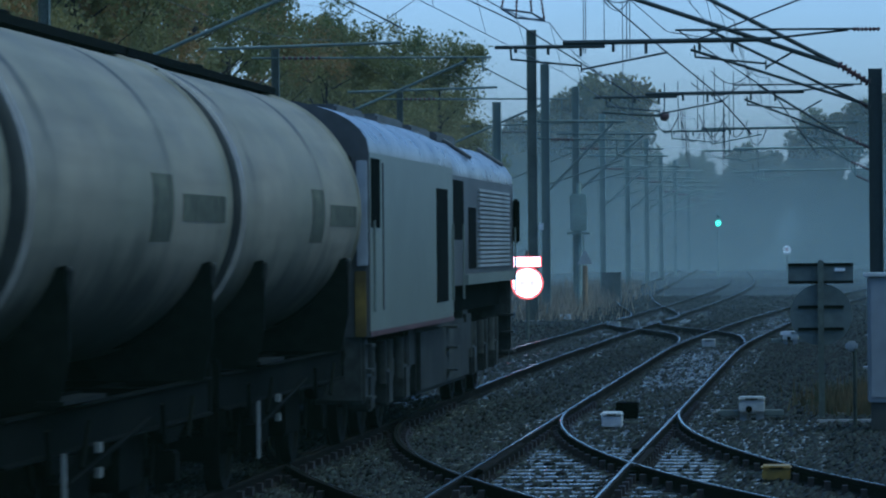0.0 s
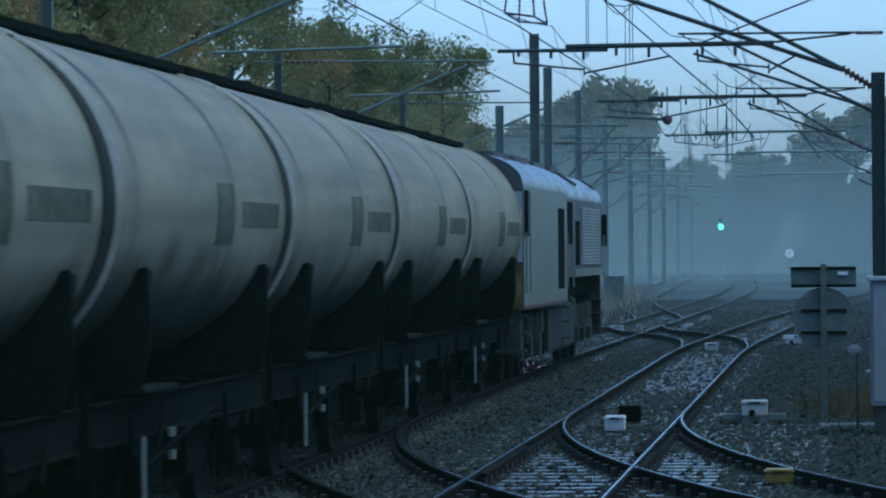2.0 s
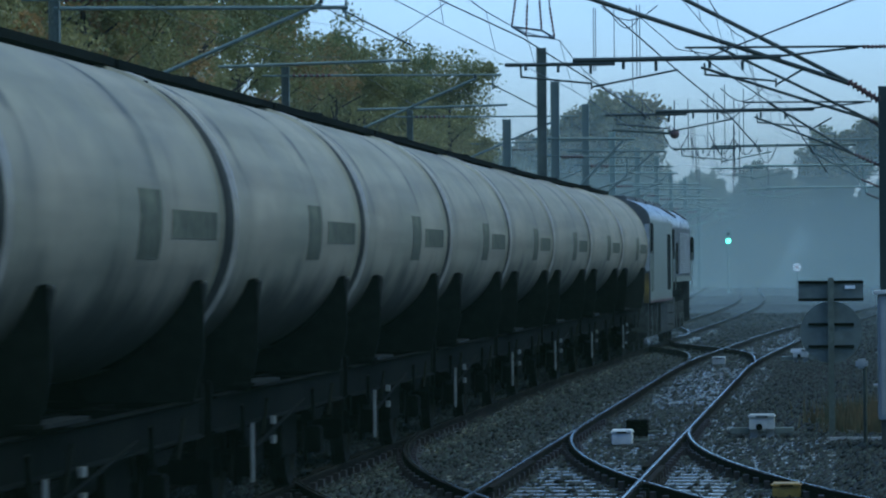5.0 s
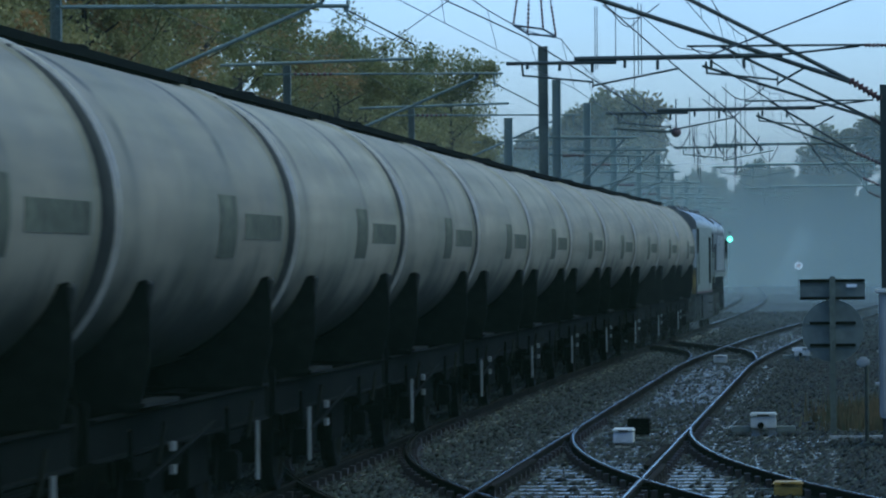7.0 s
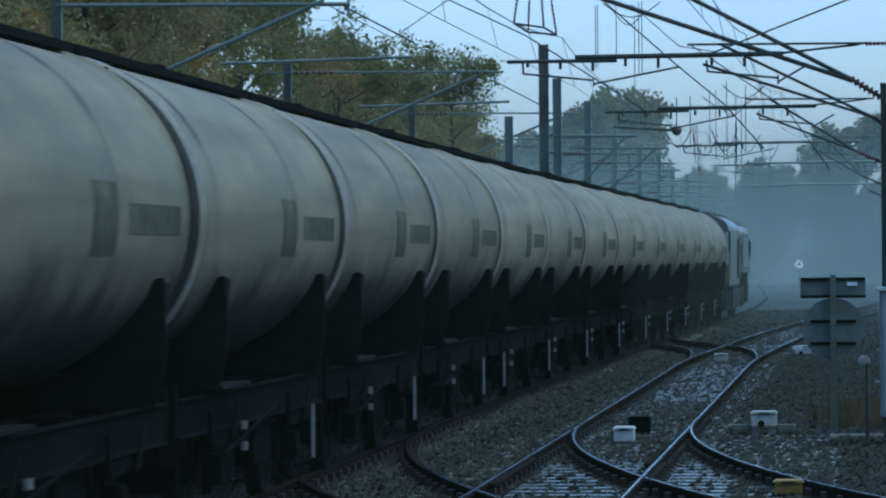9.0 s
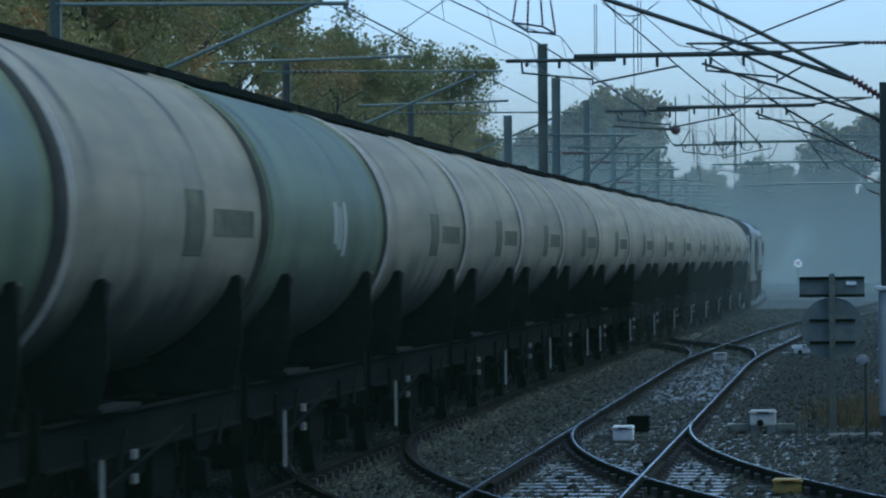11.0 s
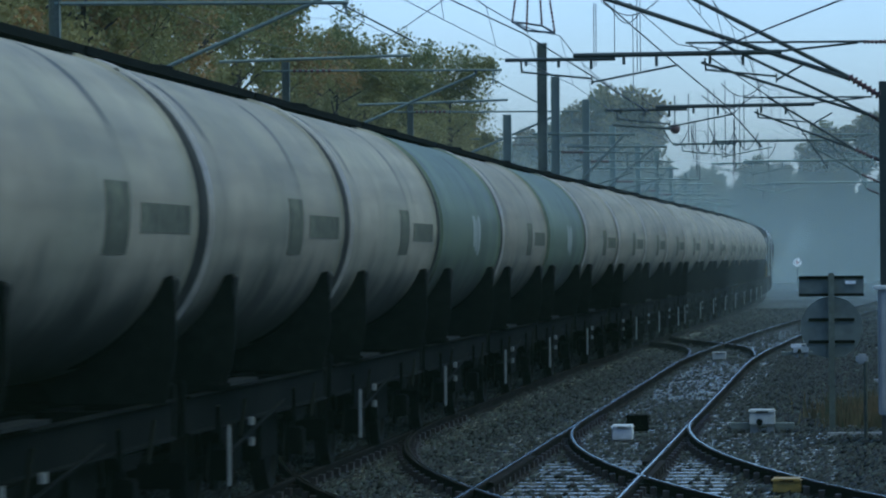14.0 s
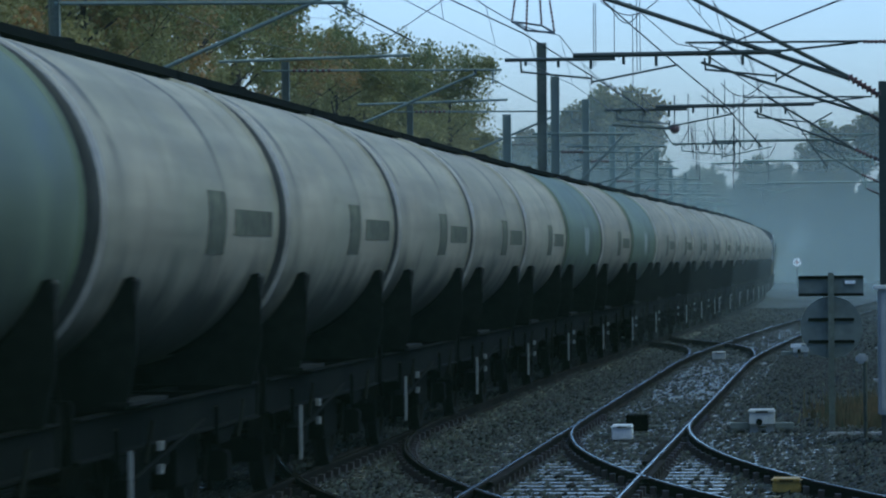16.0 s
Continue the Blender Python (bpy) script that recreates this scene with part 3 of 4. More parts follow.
        part("brake_beam", bm, M_BLACK, w)
    for x in (-0.25, 0.25):
        bm = bmesh.new()
        tube(bm, (x, -3.3, 0.42), (x, 3.3, 0.5), 0.035, seg=6)
        part("brake_rod", bm, M_BLACK, w)
    # plain boxes added to close off the lit ground beyond
    for side in (-1, 1):
        for y in (-1.2, 1.1):
            bm = bmesh.new()
            box(bm, side * 0.95 - 0.04, side * 0.95 + 0.04, y - 0.55, y + 0.55, 0.36, 0.92, 0.02)
            part("gear_case", bm, M_BLACK, w)
    for y in (-4.45, 4.45):
        bm = bmesh.new()
        box(bm, -1.1, 1.1, y - 0.06, y + 0.06, 0.8, 1.25, 0.02)
        part("headstock", bm, M_BLACK, w)
    for y in (-2.35, 2.35):
        wheelset(w, y, 0.46)
    return w


def louvres(bm, x, y0, y1, z0, z1, n):
    for k in range(n):
        z = z0 + (z1 - z0) * (k + 0.5) / n
        h = (z1 - z0) / n
        box(bm, x, x + 0.035, y0, y1, z - h * 0.3, z + h * 0.3)


def loco():
    w = empty("diesel_locomotive")
    HB = 10.15

    def shell(name, y0, y1, half, zb, zt, zr, paint, roof):
        bm = bmesh.new()
        arc = [(half * math.cos(k), zt + (zr - zt) * math.sin(k) ** 0.9) for k in [math.pi * q / 16 for q in range(17)]]
        sec = [(half, zb)] + arc + [(-half, zb)]
        a = [bm.verts.new((x, y0, z)) for x, z in sec]
        b = [bm.verts.new((x, y1, z)) for x, z in sec]
        n = len(sec)
        for k in range(n):
            f = bm.faces.new((a[k], a[(k + 1) % n], b[(k + 1) % n], b[k]))
            f.material_index = 1 if 1 <= k <= n - 3 else 0
        # end faces dark: the shadow on the rear end put into the paint
        bm.faces.new(a).material_index = 2
        bm.faces.new(b).material_index = 2
        bmesh.ops.recalc_face_normals(bm, faces=bm.faces)
        return part(name, bm, [paint, roof, M_LOCO_DARK], w)
    shell("cab", -HB, -0.45, 1.35, 1.23, 3.24, 3.85, M_LOCO, M_ROOF)
    shell("engine_room", -0.45, HB, 1.31, 1.68, 3.16, 3.8, M_LOCO_DARK, M_ROOF)
    # rear end: yellow only at the corners, its shadowed middle painted dark; pillars and windscreens
    for x in (-1.245, 1.245):
        bm = bmesh.new()
        box(bm, x - 0.065, x + 0.065, -HB - 0.03, -HB, 1.23, 1.95, 0.01)
        part("warning_panel", bm, M_YELLOW_DIRTY, w, "yellow corner panel")
    for x in (-1.27, 0.0, 1.27):
        bm = bmesh.new()
        box(bm, x - 0.06, x + 0.06, -HB - 0.05, -HB, 2.0, 3.15, 0.01)
        part("pillar", bm, M_SLAT, w)
    for x in (-0.62, 0.62):
        bm = bmesh.new()
        box(bm, x - 0.53, x + 0.53, -HB - 0.02, -HB, 2.25, 3.2, 0.01)
        part("windscreen", bm, M_GLASS, w)
    for side in (-1, 1):
        x = side * 1.35

        def plate(name, y0, y1, z0, z1, m, lift=0.012, base=None, label=""):
            bm = bmesh.new()
            xx = side * (base or 1.35)
            box(bm, min(xx, xx + side * lift), max(xx, xx + side * lift), -HB + y0, -HB + y1, z0, z1, 0.004)
            return part(name, bm, m, w, label)
        plate("cab_window", 0.12, 0.95, 2.42, 3.18, M_GLASS)
        plate("door_seal", 1.25, 1.36, 1.5, 3.15, M_LOCO_DARK)
        plate("grille_recess", 7.45, 8.9, 1.5, 2.95, M_BLACK)
        plate("cant_panel", 9.75, 11.6, 2.3, 3.1, M_BLACK, base=1.31)
        plate("door_recess", 12.4, 13.5, 1.9, 2.75, M_BLACK, base=1.31)
        plate("side_sill", 11.8, 20.1, 1.68, 1.82, M_LOCO, 0.05, base=1.31)
        plate("skirt_stripe", 0.0, 9.7, 1.23, 1.29, M_RUST, 0.008)
        bm = bmesh.new()
        louvres(bm, 1.31, -HB + 13.9, -HB + 19.2, 1.9, 3.04, 18)
        if side < 0:
            bmesh.ops.scale(bm, vec=(-1, 1, 1), verts=bm.verts)
            bmesh.ops.reverse_faces(bm, faces=bm.faces)
        part("louvre_grille", bm, M_SLAT, w)
        bm = bmesh.new()
        box(bm, side * 1.37 - 0.05, side * 1.37 + 0.05, HB - 0.2, HB - 0.02, 2.25, 2.95, 0.03)
        part("mirror", bm, M_BLACK, w)
        for yb in (-6.6, 6.6):
            bm = bmesh.new()
            box(bm, side * 1.0 - 0.06, side * 1.0 + 0.06, yb - 2.4, yb + 2.4, 0.62, 0.9, 0.03)
            for dy in (-1.9, 0, 1.9):
                box(bm, side * 1.05 - 0.13, side * 1.05 + 0.13, yb + dy - 0.22, yb + dy + 0.22, 0.36, 0.78, 0.03)
                for q in (-0.35, 0.35):
                    tube(bm, (side * 1.08, yb + dy + q, 0.62), (side * 1.08, yb + dy + q, 1.12), 0.09, seg=10)
            part("bogie_frame", bm, M_GEAR, w)
        for yy in (-HB, HB):
            bm = bmesh.new()
            s = 1 if yy > 0 else -1
            lathe(bm, [(yy, 0.13), (yy + s * 0.3, 0.13), (yy + s * 0.3, 0.24), (yy + s * 0.36, 0.22)], "Y", 16)
            bmesh.ops.translate(bm, vec=(side * 0.87, 0, 1.05), verts=bm.verts)
            part("buffer", bm, M_BLACK, w)
    for y0, y1 in ((-HB + 0.02, -HB + 0.35), (HB - 0.35, HB - 0.02)):
        bm = bmesh.new()
        box(bm, -1.28, 1.28, y0, y1, 0.5, 1.7, 0.04)
        part("end_valance", bm, M_GEAR, w)
    for y0, y1 in ((-4.4, -3.5), (3.5, 4.4)):
        bm = bmesh.new()
        box(bm, -1.15, 1.15, y0, y1, 0.7, 1.3, 0.05)
        part("battery_box", bm, M_GEAR, w)
    for side in (-1, 1):
        for y in (0.2, 9.4, 10.9, 19.8):
            bm = bmesh.new()
            tube(bm, (side * 1.38, -HB + y, 1.5), (side * 1.38, -HB + y, 2.5), 0.016, seg=6)
            part("handrail", bm, M_LOCO, w)
        for y in (0.3, 10.4, 19.9):
            for z in (0.55, 0.85, 1.12):
                bm = bmesh.new()
                box(bm, side * 1.25 - 0.1, side * 1.25 + 0.1, -HB + y - 0.2, -HB + y + 0.2, z, z + 0.03)
                part("footstep", bm, M_GEAR, w)
    bm = bmesh.new()
    box(bm, -1.2, 1.2, -3.4, 3.4, 0.35, 1.2, 0.06)
    part("fuel_tank", bm, M_GEAR, w)
    bm = bmesh.new()
    box(bm, -1.1, 1.1, -HB + 0.2, HB - 0.2, 1.3, 1.68)
    part("underframe", bm, M_BLACK, w)
    # roof gear: exhaust, fan housings, panel ribs
    for y0, y1, z in ((-6.5, -3.6, 0.06), (-2.2, 0.9, 0.08), (2.0, 4.6, 0.06), (5.6, 8.6, 0.06)):
        bm = bmesh.new()
        box(bm, -0.55, 0.55, y0, y1, 3.74, 3.84 + z, 0.03)
        part("roof_hatch", bm, M_LOCO_DARK, w)
    bm = bmesh.new()
    tube(bm, (0, 1.6, 3.8), (0, 1.6, 4.0), 0.22, 0.2, 14)
    part("exhaust", bm, M_BLACK, w)
    for y in (-8.2, -4.9, -0.5, 3.3, 8.9):
        for side in (-1, 1):
            bm = bmesh.new()
            tube(bm, (side * 1.26, y, 3.45), (side * 0.86, y, 3.72), 0.03, seg=6)
            part("roof_rib", bm, M_LOCO_DARK, w)
    for yb in (-6.6, 6.6):
        for dy in (-1.9, 0, 1.9):
            wheelset(w, yb + dy, 0.53)
    return w


wagon = tank_wagon(M_TANK, False)
wagon_green = tank_wagon(M_TANK_GREEN, True)
wagon_rear = tank_wagon(M_TANK, False, 3.3)
N_WAGON = 26
GREEN = (13, 15, 21)
TRAIN = []
for k in range(N_WAGON):
    y0 = COUPLE - PITCH_W * (k + 0.5)
    ob = copy_thing(wagon_green if k in GREEN else wagon_rear if k in (9, 10, 11) else wagon, pose(A_X, y0, 0))
    if k in GREEN:
        tagged(ob, "weathered green two-axle tank wagon with chalky notice patch", "tank wagon", "tank wagons of the train")
    else:
        tagged(ob, "weathered grey two-axle tank wagon with grimy black underframe", "tank wagon", "tank wagons of the train")
    TRAIN.append((ob, y0, 0.46))
for src in (wagon, wagon_green, wagon_rear):
    for o in (*src.children_recursive, src):
        bpy.data.objects.remove(o)
engine = tagged(loco(), "grey diesel locomotive with wet roof and yellow end panel", "locomotive")
TRAIN.append((engine, COUPLE + 0.15 + 10.15, 0.53))


# ---- overhead line: masts, cantilevers, wires ----
def h_mast(parent, x, y, h, wdt=0.26, m=None):
    bm = bmesh.new()
    p, q, f, t = wdt / 2, wdt / 2 - 0.02, wdt * 0.45, 0.01
    sec = [(-p, -f), (-q, -f), (-q, -t), (q, -t), (q, -f), (p, -f), (p, f), (q, f), (q, t), (-q, t), (-q, f), (-p, f)]
    e0, e1 = [[bm.verts.new((x + u, y + v, z)) for u, v in sec] for z in (-0.5, h)]
    for k in range(12):
        bm.faces.new((e0[k], e0[(k + 1) % 12], e1[(k + 1) % 12], e1[k]))
    bm.faces.new(e0)
    bm.faces.new(e1)
    bmesh.ops.recalc_face_normals(bm, faces=bm.faces)
    part("post", bm, m or M_STEEL, parent, shade=False)
    bm = bmesh.new()
    box(bm, x - 0.3, x + 0.3, y - 0.3, y + 0.3, -0.7, -0.12, 0.03)
    part("footing", bm, M_CABINET, parent)


def insulator(parent, a, b, r=0.09):
    """A ribbed insulator, turned in one piece."""
    a, b = Vector(a), Vector(b)
    bm = bmesh.new()
    n, size = 7, (b - a).length
    prof = [(0.0, r * 0.4)]
    for k in range(n):
        u = size * (k + 0.5) / n
        prof += [(u - size * 0.045, r * 0.45), (u - size * 0.02, r), (u + size * 0.02, r * 0.8), (u + size * 0.045, r * 0.45)]
    prof.append((size, r * 0.4))
    lathe(bm, prof, "Z", 10)
    bmesh.ops.transform(bm, matrix=Matrix.Translation(a) @ (b - a).to_track_quat("Z", "Y").to_matrix().to_4x4(), verts=bm.verts)
    part("insulator", bm, M_RUST, parent)


def pipe(parent, a, b, r=0.035, name="tube", m=None):
    bm = bmesh.new()
    tube(bm, a, b, r, seg=8)
    return part(name, bm, m or M_STEEL_DARK, parent)


def mast_right(x, y, upper=False):
    """A mast with a long cantilever over both lines."""
    t = tagged(empty("catenary_mast"), "steel mast with long tubular cantilever and red insulators", "catenary mast", "catenary masts")
    # farther masts get paler steel, haze painted in by distance
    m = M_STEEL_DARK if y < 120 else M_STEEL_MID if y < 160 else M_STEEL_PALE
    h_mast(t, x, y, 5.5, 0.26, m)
    b = track_b(y)
    a = track_a(y)

    def pipe(t, p, q, r, name="tube"):
        bm = bmesh.new()
        tube(bm, p, q, r, seg=8)
        return part(name, bm, m, t)
    if upper:
        insulator(t, (x - 0.1, y, 5.22), (x - 0.7, y, 5.6))
        pipe(t, (x - 0.68, y, 5.58), (b - 0.75, y, 7.5), 0.042)
        pipe(t, (x - 0.68, y, 5.56), (a + 1.2, y, 7.35), 0.045)
        low, out = 4.75, 0.3
    else:
        low, out = 4.62, 0.75
    insulator(t, (x - 0.1, y, low), (x - out, y, low + 0.4 * out), 0.06)
    pipe(t, (x - out, y, low + 0.4 * out), (b + 0.45, y, 6.28), 0.028)
    pipe(t, (x - out, y, low + 0.4 * out), (b + 0.13, y, 5.9), 0.028)
    pipe(t, (b + 1.65, y, 6.08), (a + 1.2, y, 6.06), 0.048)
    pipe(t, (a + 2.0, y, 5.99), (a - 0.1, y, 5.99), 0.036)
    pipe(t, (x - 0.3, y - 0.3, 6.24), (b - 0.15, y - 0.3, 6.26), 0.022)
    pipe(t, (x - 0.5, y - 0.3, 6.22), (x - 2.1, y, 6.08), 0.022)
    if upper:
        insulator(t, (x - 0.42, y - 0.3, 6.23), (x + 0.1, y - 0.3, 6.23), 0.05)
    for cx in (a, b):
        pipe(t, (cx + 0.2, y, 5.98), (cx + 0.22, y, 5.74), 0.02)
        pipe(t, (cx + 0.22, y, 5.76), (cx + 1.55, y, 5.62), 0.02, "steady_arm")
        pipe(t, (cx + 1.55, y, 5.68), (cx + 1.55, y, 5.5), 0.016)
        pipe(t, (cx + 1.55, y, 5.55), (cx + 3.2 if cx == a else cx + 2.1, y, 5.86), 0.02, "steady_arm")
        for k in range(5 if cx == a else 2):
            u = cx + 0.3 + 0.62 * k
            pipe(t, (u, y, 6.02), (u, y, 5.88 - 0.04 * (k % 3)), 0.03, "clamp")
    return t


def mast_left(x, y, h, reach):
    t = tagged(empty("catenary_mast"), "grey steel mast with wide tubular cantilever before trees", "catenary mast", "catenary masts")
    h_mast(t, x, y, h)
    zinc = M_STEEL_MID
    z = h + 0.05
    pipe(t, (x - 2.3, y, z - 0.02), (x + reach * 0.58, y, z + 0.12), 0.055, m=zinc)
    pipe(t, (x - 0.8, y, z - 0.35), (x + reach, y, z - 0.42), 0.038, m=zinc)
    pipe(t, (x + 0.1, y, h - 3.2), (x + reach - 0.9, y, z - 0.55), 0.05, m=zinc)
    pipe(t, (x + reach - 0.9, y, z - 0.55), (x + reach - 0.9, y, z - 0.4), 0.05, "clamp")
    insulator(t, (x + 0.2, y, z - 0.36), (x + 1.6, y, z - 0.37), 0.07)
    pipe(t, (x + reach - 0.3, y, z - 0.42), (x + reach - 0.3, y, z - 0.9), 0.03, m=zinc)
    pipe(t, (x + reach - 0.3, y, z - 0.75), (x + reach + 1.3, y, z - 1.6), 0.02, "steady_arm")
    if y < 100:
        pipe(t, (x, y, h - 0.52), (x + 7.15, y, h - 0.6), 0.05, m=zinc)
        pipe(t, (x + 7.05, y, h - 0.6), (x + 7.05, y, h - 0.75), 0.03, m=zinc)
    return t


def mast_plain(x, y, h, arm=0.0):
    t = tagged(empty("catenary_mast"), "tall grey steel mast standing in mist beside tracks", "catenary mast", "catenary masts")
    # mast colour steps paler with distance to imitate haze
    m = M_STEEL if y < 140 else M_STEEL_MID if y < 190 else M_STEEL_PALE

    def pipe(t, a, b, r, name="tube", m=m):
        bm = bmesh.new()
        tube(bm, a, b, r, seg=8)
        return part(name, bm, m, t)
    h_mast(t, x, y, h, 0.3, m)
    if arm:
        pipe(t, (x - 0.8, y, h - 2.0), (x + arm, y, h - 2.05), 0.05)
        pipe(t, (x - 0.5, y, h - 2.6), (x + arm * 1.1, y, h - 2.7), 0.035)
        pipe(t, (x + 0.15, y, h - 4.4), (x + arm * 0.85, y, h - 2.1), 0.045)
        pipe(t, (x + 0.15, y, h - 4.2), (x + arm * 0.95, y, h - 3.4), 0.03)
        insulator(t, (x + 0.2, y, h - 2.65), (x + 1.0, y, h - 2.66), 0.08)
        pipe(t, (x + arm * 0.9, y, h - 2.7), (x + arm * 0.9, y, h - 3.3), 0.03)
        pipe(t, (x + arm * 0.9, y, h - 3.2), (x + arm * 1.35, y, h - 3.5), 0.02, "steady_arm")
    return t


for x, y in ((0.72, 78), (0.93, 105), (1.2, 137), (1.5, 166), (3.2, 215)):
    mast = mast_right(x, y, y == 78)
    if y == 78:
        first_mast = mast
for y in (98, 139, 179, 232):
    mast_left(-19.05, y, 9.0, 7.4)
for x, y, h, arm in ((-12.4, 150, 7.5, 0), (-9.55, 129, 9.0, 0), (-10.2, 144, 8.6, 2.8), (-11.1, 175, 9.0, 3.4), (-11.4, 200, 8.6, 3.2), (-11.6, 228, 8.6, 3.4), (-11.8, 255, 8.8, 3.4), (-12.2, 285, 8.6, 3.4),
                    (-12.6, 320, 8.8, 3.4), (-13, 360, 8.8, 3.4), (4.2, 250, 8.6, 0), (4.8, 290, 8.6, 0), (5.0, 340, 8.6, 0)):
    mast_plain(x, y, h, arm)


def wire(name, pts, r, label, m=None):
    cu = bpy.data.curves.new(name, "CURVE")
    cu.dimensions, cu.bevel_depth, cu.bevel_resolution = "3D", r, 1
    s = cu.splines.new("POLY")
    s.points.add(len(pts) - 1)
    for p, q in zip(s.points, pts):
        p.co = (*q, 1)
    cu.materials.append(m or M_WIRE)
    ob = new(name, cu)
    return tagged(ob, label, "wire")


SPANS = [20, 49, 78, 105, 137, 166, 215, 265, 330, 400]
for line, nm in ((track_a, "line under way"), (track_b, "empty line")):
    contact, messenger = [], []
    for i, (p, q) in enumerate(zip(SPANS, SPANS[1:])):
        for k in range(8):
            u = k / 8
            y = p + (q - p) * u
            zig = 0.2 * (-1) ** i * (1 - 2 * u)
            contact.append((line(y) + zig + 1.0, y, 5.5))
            messenger.append((line(y) + zig * 0.5 + 0.85, y, 6.45 - 1.3 * u * (1 - u)))
    wire("contact_wire", contact, 0.006, "thin dark contact wire strung above the rails")
    wire("catenary_wire", messenger, 0.009, "sagging dark catenary wire above the contact wire")
    for c, mm in list(zip(contact, messenger))[2:44:2]:
        wire("dropper", [(c[0], c[1], c[2]), (mm[0], mm[1], mm[2])], 0.005, "thin vertical dropper between overhead wires")
for x, z in ((-12.3, 8.0), (-12.1, 7.2)):
    pts = []
    for p, q in zip((60, 98, 139, 179, 232, 300), (98, 139, 179, 232, 300, 380)):
        for k in range(8):
            u = k / 8
            pts.append((x, p + (q - p) * u, z - 2.0 * u * (1 - u)))
    wire("catenary_wire", pts, 0.005, "sagging dark catenary wire strung along the masts")
# slack jumpers and stray feeders near the first cantilever
for pts, r in (([(-2.9 + 0.2, 78, 6.06), (0.7, 66, 6.6), (2.5, 58, 7.0)], 0.016), ([(-7.8, 78, 7.3), (-6.2, 79, 6.55), (-4.7, 80, 5.6), (-4.0, 84, 5.15)], 0.014),
               ([(-4.6, 78, 7.1), (-3.3, 79, 5.95), (-2.4, 80, 5.2), (-1.7, 82, 4.4)], 0.014), ([(-4.1, 78, 7.05), (-3.2, 78, 6.25), (-2.5, 78, 6.13)], 0.01),
               ([(-3.0, 78, 6.28), (-1.2, 80, 5.1), (-0.4, 84, 4.0)], 0.012), ([(-12.5, 98, 8.42), (-10.87, 98, 7.57), (-9.5, 98, 8.5)], 0.012)):
    wire("feeder_wire", pts, r, "slack dark feeder wire between overhead fittings")
for x0, x1, z in ((-4.5, -3.9, 6.75), (-4.7, -3.6, 6.9), (-3.0, -1.9, 5.3), (-2.7, -2.1, 5.2), (-2.6, -1.7, 5.55)):
    pts = [(x0 + (x1 - x0) * k / 10, 79 + 6 * (z < 6), z - 0.28 * math.sin(math.pi * k / 10) + 0.25) for k in range(11)]
    wire("jumper_loop", pts, 0.011, "drooping dark jumper cable loop on the overhead line")
for x, z0, z1, y in ((-4.78, 7.05, 5.85, 78), (-4.74, 7.05, 5.86, 78), (-3.96, 7.1, 5.75, 78), (-3.9, 7.1, 5.75, 78), (-2.6, 6.0, 4.3, 88), (-2.9, 5.9, 4.4, 90), (-2.2, 5.9, 4.5, 88), (-3.1, 6.0, 4.7, 92), (-4.5, 7.2, 6.2, 80), (-4.35, 7.2, 5.6, 84), (-2.45, 5.8, 4.2, 94)):
    wire("hanger_wire", [(x, y, z0), (x, y, z1)], 0.008, "stiff vertical hanger wire below a cantilever")

for k in range(14):
    x, y = -5.35 + 0.2 * k, 108 + 7 * (k * 5 % 6)
    z0 = 6.5 - 0.25 * (k % 3)
    wire("hanger_wire", [(x, y, z0), (x + 0.03 * (k % 2), y, z0 - 0.9 - 0.16 * (k * 3 % 5))], 0.011, "stiff vertical hanger wire below a cantilever")
for k in range(6):
    x0, y = -5.0 + 0.42 * k, 112 + 9 * (k % 3)
    pts = [(x0 + 0.09 * j, y, 5.75 + 0.1 * (k % 3) - (0.5 + 0.12 * (k % 2)) * math.sin(math.pi * j / 8)) for j in range(9)]
    wire("jumper_loop", pts, 0.013, "drooping dark jumper cable loop on the overhead line")

# section insulator hung over the near line
si = tagged(empty("section_insulator"), "dark triangular section insulator frame hung on four wires")
si.parent = first_mast
SY, SX, SZ = 84.0, -6.4, 6.95
cor = [(-0.42, 0.0, 0.12), (0.1, 1.2, 0.1), (0.42, 0.4, -0.1), (-0.05, -1.0, -0.12)]
for k in range(4):
    p, q = Vector(cor[k]), Vector(cor[(k + 1) % 4])
    pipe(si, p + Vector((SX, SY, SZ)), q + Vector((SX, SY, SZ)), 0.022, "runner", M_WIRE)
    top = p * 0.8 + Vector((SX, SY, SZ + 0.62))
    insulator(si, p + Vector((SX, SY, SZ + 0.02)), top, 0.032)
    pipe(si, top, p * 0.6 + Vector((SX, SY, SZ + 1.5)), 0.014, "hanger", M_WIRE)
# balance weight hung from a far arm
bw = tagged(empty("hanging_weight"), "dark red round weight on a cantilever arm", "weight")
bm = bmesh.new()
lathe(bm, [(-0.17 * math.cos(a), max(0.01, 0.17 * math.sin(a))) for a in [math.pi * k / 8 for k in range(9)]], "Z", 16, center=(-5.72, 137, 6.5))
part("weight", bm, M_RUST, bw)
pipe(bw, (-5.72, 137, 6.5), (-5.72, 137, 7.6), 0.02, "hanger", M_WIRE)
pipe(bw, (-5.72, 137, 6.5), (-7.8, 137, 6.66), 0.05, "arm", M_STEEL)


# ---- signs, boxes, signal beside the tracks ----
def disc(bm, x, y, z, r, depth=0.02, seg=32, mi=0):
    tube(bm, (x, y - depth / 2, z), (x, y + depth / 2, z), r, seg=seg, mi=mi)


sb = tagged(empty("speed_sign"), "back of a weathered round speed sign on a post", "sign")
bm = bmesh.new()
box(bm, -0.28, -0.2, 55.94, 56.02, -0.4, 1.98)
part("post", bm, M_STEEL, sb)
